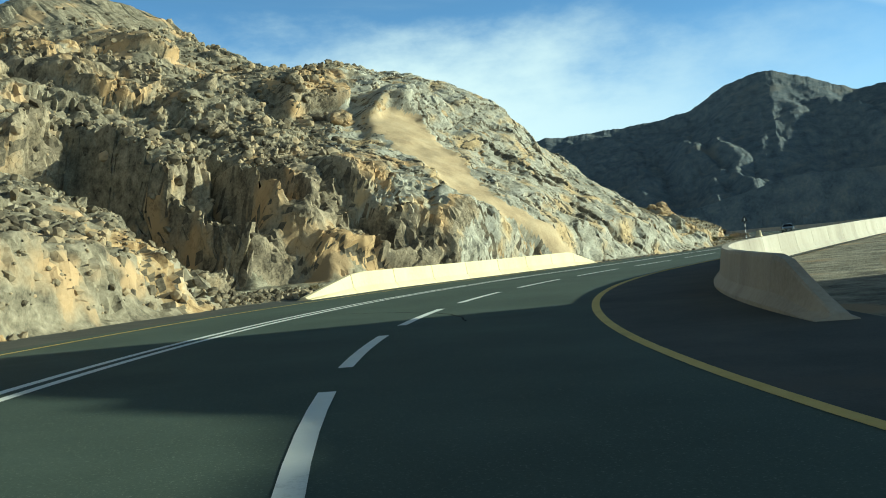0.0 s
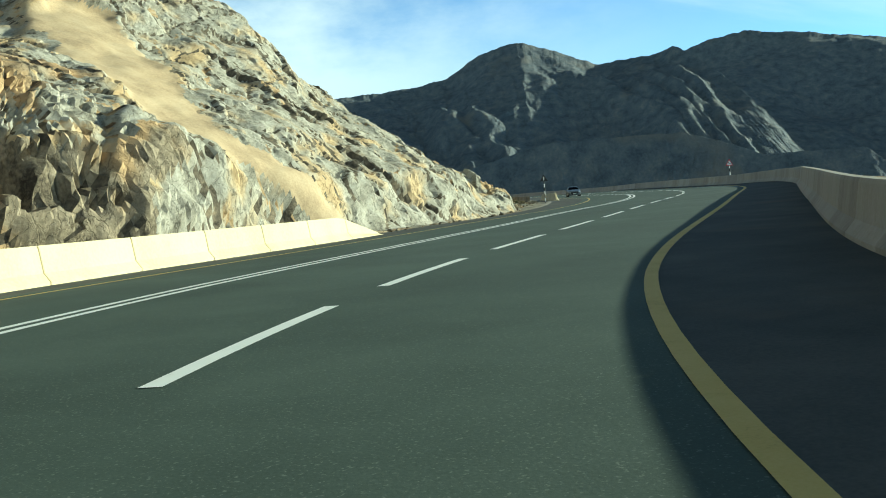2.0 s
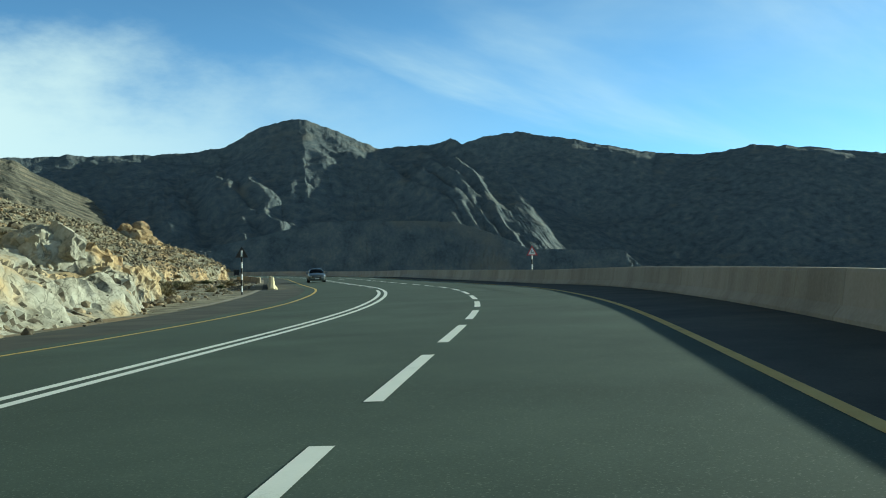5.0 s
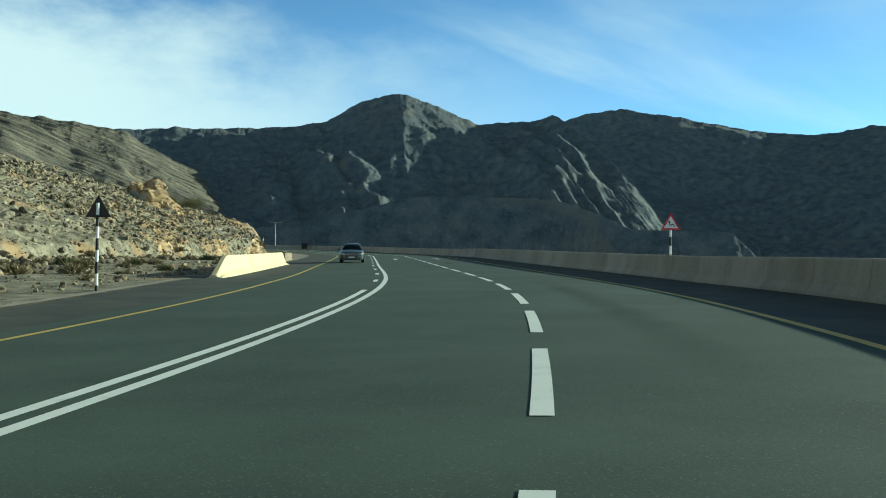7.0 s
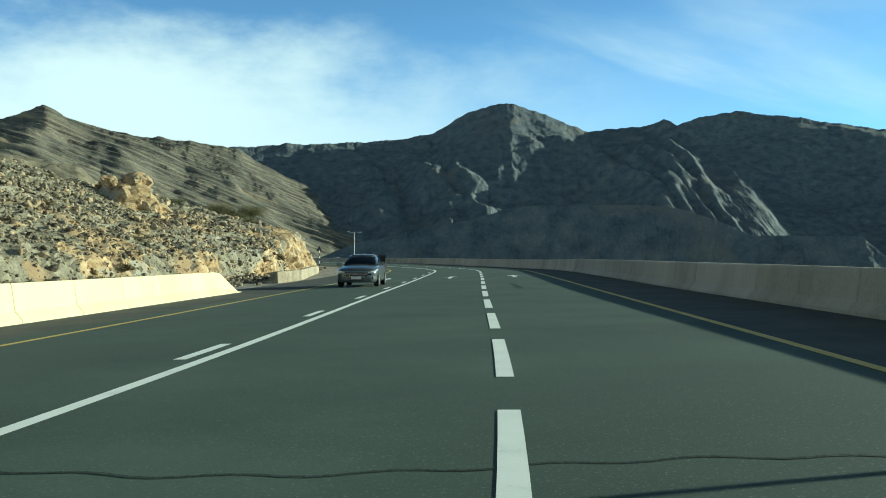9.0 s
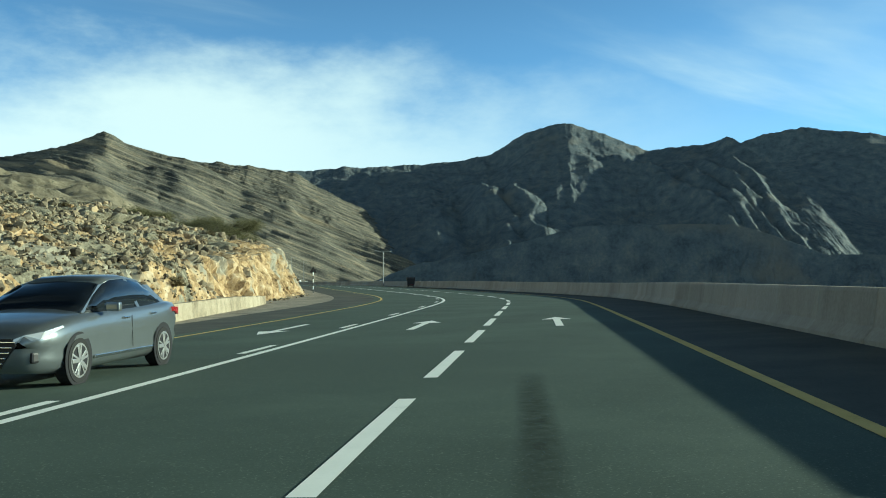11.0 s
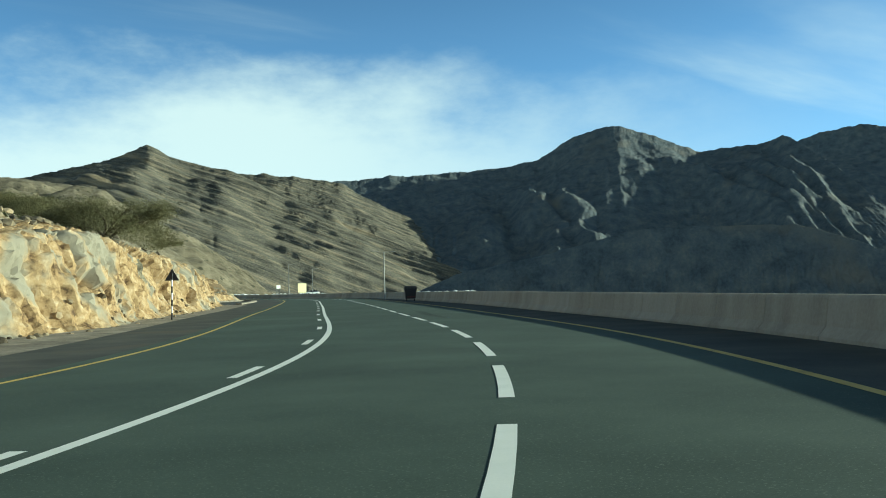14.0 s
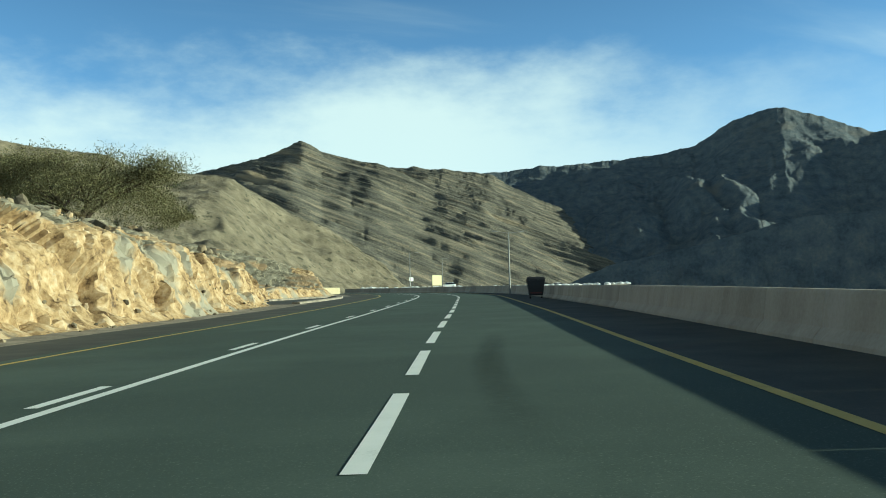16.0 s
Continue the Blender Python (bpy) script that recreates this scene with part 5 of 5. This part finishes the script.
sedan("car", on_road(159.95, -5.52, True), CARPAINT, "dark grey metallic saloon car with tinted windows on the road")
sedan("parked_car", pose(172.0, 466.0, 14.6, 0, 0, 8), CARWHITE, "white car parked beyond the barrier", False, 0.25)
sedan("parked_car", pose(138.0, 464.0, 15.3, 0, 0, 190), CARWHITE, "white car parked beside the pale board", False, 0.2)


# ---- low stone wall and white stones ----
def stone_wall():
    s = np.linspace(168.6, 201, 15)
    d = -np.interp(s, [168.6, 175, 187, 201], [11.3, 11.2, 12.7, 14.0])
    thing = new("stone_wall")
    rnd = random.Random(4)
    for k in range(len(s) - 1):
        z0, z1 = -0.2, 0.64 - 0.22 * max(0, (k - 9) / 5)
        v = []
        for a in (s[k] + 0.002, s[k + 1] - 0.002):
            o = float(np.interp(a, s, d))
            j = rnd.uniform(-0.008, 0.012)
            for b, z in ((0.0 + j, z0), (-0.42, z0), (-0.40, z1), (-0.05 + j, z1)):
                v.append(road_at(a, o + b, z + rnd.uniform(-0.01, 0.01)))
        link_mesh("wall_block", np.array(v), [(0, 3, 2, 1), (4, 5, 6, 7), (0, 4, 7, 3), (3, 7, 6, 2), (2, 6, 5, 1), (1, 5, 4, 0)], MASONRY, thing)
    tagged(thing, "low cream stone retaining wall below the rubble", "wall")


stone_wall()


# ---- loose rock: single boulders and a scatter of small stones ----
def stone_shape(seed, sub=2):
    bm = bmesh.new()
    bmesh.ops.create_icosphere(bm, subdivisions=sub, radius=1.0)
    v = np.array([q.co[:] for q in bm.verts])
    f = [[q.index for q in face.verts] for face in bm.faces]
    bm.free()
    v = v * (1 + 0.32 * blocks(v * 1.1 + seed * 3.7, seed)[:, None])
    return v * (1.0, 0.8 + 0.3 * hash01(np.array([seed]), np.array([1]), np.array([2]), 3)[0], 0.7), f


def scatter(name, label, pick, count, size, seed, sub=1, sink=0.25):
    """Many small stones on the slope, joined."""
    rnd = np.random.RandomState(seed)
    idx = np.flatnonzero(pick)
    idx = idx[rnd.randint(0, len(idx), count)]
    V, F, n = [], [], 0
    shapes = [stone_shape(k + seed, sub) for k in range(6)]
    for k, i in enumerate(idx):
        v, f = shapes[k % 6]
        r = size[0] * (size[1] / size[0]) ** (rnd.rand() ** 2.8)
        e = Euler(rnd.uniform(0, 6.28, 3)).to_matrix()
        w = (v * r) @ np.array(e).T * (1, 1, 0.85) + HP[i] + (0, 0, r * (0.5 - sink))
        V.append(w)
        F += [[a + n for a in q] for q in f]
        n += len(v)
    return tagged(link_mesh(name, np.concatenate(V), F, STONES), label, "stones", kind="stuff")


on_rubble = (HS > 100) & (HS < 206) & (HU > HF - 5) & (HU > 0.5) & (HU < 42) & ((HS < 202) | (HU > HF + 4))
above_cut = (HS > 200) & (HS < 330) & (HU > HF + 4) & (HU < 40)
upper = (HS > 5) & (HS < 95) & (HU > np.interp(HS, [0, 45, 62, 70, 95], [14, 18, 18, 30, 36])) & (HU < 62) & (HSAND < 0.1)
foot = (HS > 10) & (HS < 300) & (HU > -0.5) & (HU < 1.2)
scatter("rubble", "loose angular brown and grey rubble on the slope", on_rubble, 11000, (0.06, 0.34), 5)
scatter("rubble", "loose stones strewn above the road cut", above_cut, 5000, (0.08, 0.55), 9)
bank = (HS > 160) & (HS < 194) & (HU > HF + 0.3) & (HU < HF + 16)
scatter("rubble", "tan and brown broken stone covering the bank above the low wall", bank, 8000, (0.04, 0.20), 33)
scatter("rubble", "loose stones strewn over the upper slope", upper, 6000, (0.10, 0.6), 13)
mound = (HS > 4) & (HS < 43) & (HU > 0.6) & (HU < 26)
scatter("rubble", "loose grey and tan stones covering the first mound", mound, 7500, (0.04, 0.30), 29)
apron = (HS > 104) & (HS < 172) & (HU > 0.3) & (HU < HF + 1)
scatter("rubble", "stones strewn over the apron below the slope", apron, 800, (0.04, 0.22), 21)
scatter("rubble", "small stones at the foot of the rocks", foot, 900, (0.05, 0.22), 17)

BOULDERS = []
for k in range(6):
    v, f = stone_shape(60 + k, 4)
    v = v + 0.06 * np.stack([fbm(v * 2.6, 4, 0.6, seed=120 + k + j) for j in range(3)], -1)
    me = bpy.data.meshes.new("boulder")
    me.from_pydata([tuple(q) for q in v.tolist()], [], f)
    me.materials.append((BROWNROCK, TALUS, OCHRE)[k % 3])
    BOULDERS.append(me)


def boulder(x, y, z, r, k, label="weathered limestone boulder lying on the slope"):
    ob = new("boulder", BOULDERS[k % 6])
    rnd = random.Random(k)
    ob.matrix_world = pose(x, y, z, rnd.uniform(-25, 25), rnd.uniform(-25, 25), rnd.uniform(0, 360)) @ Matrix.Diagonal((r, r, r, 1))
    return tagged(ob, label, "boulder", "boulders on the slope")


rb = np.random.RandomState(3)
for zone, n, lo, hi in (((HS > 105) & (HS < 200) & (HU > HF + 1) & (HU < 34), 50, 0.18, 0.5), ((HS > 15) & (HS < 70) & (HU > 15) & (HU < 50) & (HSAND < 0.02), 26, 0.7, 1.7), ((HS > 205) & (HS < 300) & (HU > HF + 5) & (HU < 20), 50, 0.18, 0.5)):
    idx = np.flatnonzero(zone)
    for i in idx[rb.randint(0, len(idx), n)]:
        r = lo * (hi / lo) ** (rb.rand() ** 1.8)
        boulder(*(HP[i] + (0, 0, r * 0.15)).tolist(), r, int(rb.randint(0, 1000)))
for k, (dx, dy, dz, r) in enumerate(((0, 0, -0.6, 2.1), (-2.0, 1.2, -1.0, 1.8), (1.5, -1.0, -1.6, 1.7), (-0.8, -1.6, -1.8, 1.7), (0.5, 0.8, 0.9, 1.15), (-1.2, 0.4, 0.5, 1.1), (2.6, 0.2, -2.2, 1.3))):
    boulder(65.4 + dx, 172.5 + dy, 12.0 + dz, r, (5, 3, 2, 5, 3, 2, 5)[k], "large ochre boulder standing out of the rubble slope")

SLABS = []
for k, m in enumerate((ROCK, OCHRE, ROCK, OCHRE)):
    v, f = stone_shape(80 + k, 5)
    v = v * (1 + 0.12 * blocks(v * 2.2 + k, 7 + k)[:, None] + 0.035 * blocks(v * 5.5 + k, 9 + k)[:, None]) + 0.05 * np.stack([fbm(v * 3.0, 3, 0.6, seed=90 + k + j) for j in range(3)], -1)
    me = bpy.data.meshes.new("rock_slab")
    me.from_pydata([tuple(q) for q in v.tolist()], [], f)
    me.materials.append(m)
    SLABS.append(me)
for k, (s, d, up, a, b, c, yaw) in enumerate(((96.5, -14.0, 0.5, 1.3, 1.0, 1.9, 20), (99.5, -14.6, 0.4, 1.4, 1.2, 1.7, 70), (104.2, -15.3, 0.3, 1.1, 1.2, 2.2, 120), (101.8, -16.5, 1.2, 1.6, 1.4, 1.9, 200), (98.3, -17.0, 2.0, 1.5, 1.5, 2.1, 290))):
    ob = new("boulder", SLABS[k % 4])
    ob.matrix_world = Matrix.Translation(road_at(s, d, up).tolist()) @ pose(0, 0, 0, -14, 10, yaw) @ Matrix.Diagonal((a, b, c, 1))
    tagged(ob, ("upright pale grey limestone boulder at the end of the rock face", "rounded ochre limestone boulder at the end of the rock face")[k % 2], "boulder", "boulders at the rock's end")


# ---- scrub and trees ----
def tuft(kind, r, twigs, mat, seed):
    rnd = np.random.RandomState(seed)
    V, F, n = [], [], 0
    for k in range(twigs):
        a, e = rnd.uniform(0, 6.28), rnd.uniform(0.15, 1.45)
        d = np.array([math.cos(a) * math.cos(e), math.sin(a) * math.cos(e), math.sin(e) * 0.85])
        side = np.cross(d, rnd.normal(size=3))
        side = side / np.linalg.norm(side) * r * rnd.uniform(0.012, 0.035)
        p0, p1, p2 = d * r * 0.08, d * r * rnd.uniform(0.4, 0.7) + rnd.normal(size=3) * r * 0.06, d * r * rnd.uniform(0.75, 1.1) + rnd.normal(size=3) * r * 0.14
        V += [p0 - side, p0 + side, p1 + side, p1 - side, p2]
        F += [(n, n + 1, n + 2, n + 3), (n + 3, n + 2, n + 4)]
        n += 5
    me = bpy.data.meshes.new(kind)
    me.from_pydata([tuple(q) for q in np.array(V).tolist()], [], F)
    me.materials.append(mat)
    return me


SHRUBS = [tuft("shrub", 1.0, 420, DRY, 1), tuft("shrub", 1.0, 420, GREENSCRUB, 2), tuft("shrub", 1.0, 360, DRY, 3)]
zone = np.flatnonzero(((HS > 100) & (HS < 300) & (HU > 0.6) & (HU < 26) & ((HS < 205) | (HU > 5))) | ((HS > 40) & (HS < 60) & (HU > 2) & (HU < 10)))
rb = np.random.RandomState(8)
for k, i in enumerate(zone[rb.randint(0, len(zone), 150)]):
    ob = new("shrub", SHRUBS[k % 3])
    r = rb.uniform(0.25, 0.8)
    ob.matrix_world = pose(*(HP[i] - (0, 0, 0.06)).tolist(), 0, 0, rb.uniform(0, 360)) @ Matrix.Diagonal((r, r, r * 0.8, 1))
    tagged(ob, "low dusty green scrub bush" if k % 3 == 1 else "low dry straw-coloured scrub bush", "shrub", "scrub on the slope")


zone = np.flatnonzero((HS > 106) & (HS < 168) & (HU > 1.5) & (HU < HF + 2))
for k, i in enumerate(zone[rb.randint(0, len(zone), 45)]):
    ob = new("shrub", SHRUBS[(k + 1) % 3])
    r = rb.uniform(0.3, 0.9)
    ob.matrix_world = pose(*(HP[i] - (0, 0, 0.06)).tolist(), 0, 0, rb.uniform(0, 360)) @ Matrix.Diagonal((r, r, r * 0.8, 1))
    tagged(ob, "low dusty green scrub bush" if (k + 1) % 3 == 1 else "low dry straw-coloured scrub bush", "shrub", "scrub on the slope")


def acacia(x, y, z, wide, high, seed, lean=(0.0, 0.0), droop=0.0):
    """A flat-topped thorn tree: forked trunk, spreading limbs, a broad low crown of small leaf clumps with gaps."""
    rnd = np.random.RandomState(seed)
    thing = new("acacia_tree")
    thing.matrix_world = pose(x, y, z)
    tips, V, F, n = [], [], [], 0

    def limb(p0, p1, r0, r1):
        nonlocal n
        p0, p1 = np.array(p0, float), np.array(p1, float)
        d = (p1 - p0) / np.linalg.norm(p1 - p0)
        a = np.cross(d, (0.3, 0.8, 0.5)); a /= np.linalg.norm(a)
        b = np.cross(d, a)
        for p, r in ((p0, r0), (p1, r1)):
            for k in range(7):
                t = k * math.tau / 7
                V.append(p + (a * math.cos(t) + b * math.sin(t)) * r)
        for k in range(7):
            j = (k + 1) % 7
            F.append((n + k, n + j, n + 7 + j, n + 7 + k))
        n += 14

    stems = []
    for k in range(5):
        a = k * 1.26 + rnd.uniform(-0.3, 0.3)
        q = np.array([math.cos(a) * wide * 0.10, math.sin(a) * wide * 0.10, high * 0.30])
        limb((rnd.uniform(-0.12, 0.12), rnd.uniform(-0.12, 0.12), -0.5), q * (0.5, 0.5, 0.6), 0.20, 0.15)
        limb(q * (0.5, 0.5, 0.6), q, 0.15, 0.11)
        for j in range(5):
            b = a + rnd.uniform(-0.8, 0.8)
            rr = wide * rnd.uniform(0.20, 0.34)
            t = np.array([math.cos(b) * rr + lean[0], math.sin(b) * rr + lean[1], high * rnd.uniform(0.46, 0.70)])
            mid = (q + t) / 2 + rnd.normal(size=3) * 0.18
            limb(q, mid, 0.085, 0.06)
            limb(mid, t, 0.06, 0.035)
            for i in range(4):
                c = b + rnd.uniform(-0.6, 0.6)
                e = t + np.array([math.cos(c), math.sin(c), 0]) * wide * rnd.uniform(0.05, 0.16) + (0, 0, high * rnd.uniform(0.0, 0.22))
                limb(t, e, 0.03, 0.012)
                tips.append(e)
    link_mesh("trunk", np.array(V), F, BARK, thing, "dark forked trunk and limbs")
    LV, LF, m = [], [], 0
    tips = np.array(tips)
    for k in range(36000):
        if k % 5 < 2:
            c = tips[rnd.randint(len(tips))] + rnd.normal(size=3) * (0.55, 0.55, 0.30)
        else:
            a, q = rnd.uniform(0, math.tau), math.sqrt(rnd.rand())
            if math.sin(a * 3 + seed) * 0.5 + math.sin(a * 7 + q * 9) * 0.4 > 0.66:
                continue
            rad = wide / 2 * q * (1 + 0.12 * math.sin(a * 5 + seed))
            top = high * (0.50 + 0.46 * math.sqrt(max(0, 1 - q ** 1.8)) + 0.06 * math.sin(a * 4 + q * 6)) - droop * max(0.0, math.cos(a) * rad)
            c = np.array([math.cos(a) * rad + lean[0], math.sin(a) * rad + lean[1], max(0.4, top - abs(rnd.normal()) * high * 0.27 - 0.14 * high * q)])
        for j in range(3):
            u, w = rnd.normal(size=3), rnd.normal(size=3)
            u = u / np.linalg.norm(u) * rnd.uniform(0.04, 0.10)
            w = w / np.linalg.norm(w) * rnd.uniform(0.013, 0.03)
            o = c + rnd.normal(size=3) * 0.09
            LV += [o - u, o + w, o + u, o - w]
            LF.append((m, m + 1, m + 2, m + 3))
            m += 4
    link_mesh("crown", np.array(LV), LF, LEAF, thing, "flat olive-green crown of fine leaves with gaps")
    return tagged(thing, "spreading flat-topped olive-green acacia tree above the road cut", "tree", "acacia trees")


def slope_z(x, y):
    i = np.argmin((HP[:, 0] - x) ** 2 + (HP[:, 1] - y) ** 2)
    return float(HP[i, 2])


acacia(86.5, 253.0, slope_z(86.5, 253.0) - 0.5, 13.0, 4.5, 3, (0.4, -0.6), 0.16)
acacia(78.0, 262.0, slope_z(78.0, 262.0), 8.0, 4.0, 8)


# ---- white stones along the edge of the far parking area ----
def white_stones():
    rnd = np.random.RandomState(12)
    V, F, n = [], [], 0
    v, f = stone_shape(90, 1)
    for k in range(150):
        t = k / 149
        x, y = 112 + 76 * t + rnd.normal() * 1.5, 440 + 14 * math.sin(t * 2.5) + rnd.normal() * 1.5
        r = rnd.uniform(0.35, 0.9)
        V.append(v * r + (x, y, 14.8 + 0.4 * t))
        F += [[a + n for a in q] for q in f]
        n += len(v)
    tagged(link_mesh("white_stones", np.concatenate(V), F, SIGNWHITE), "row of whitewashed stones edging a parking area", "stones", kind="stuff")


white_stones()
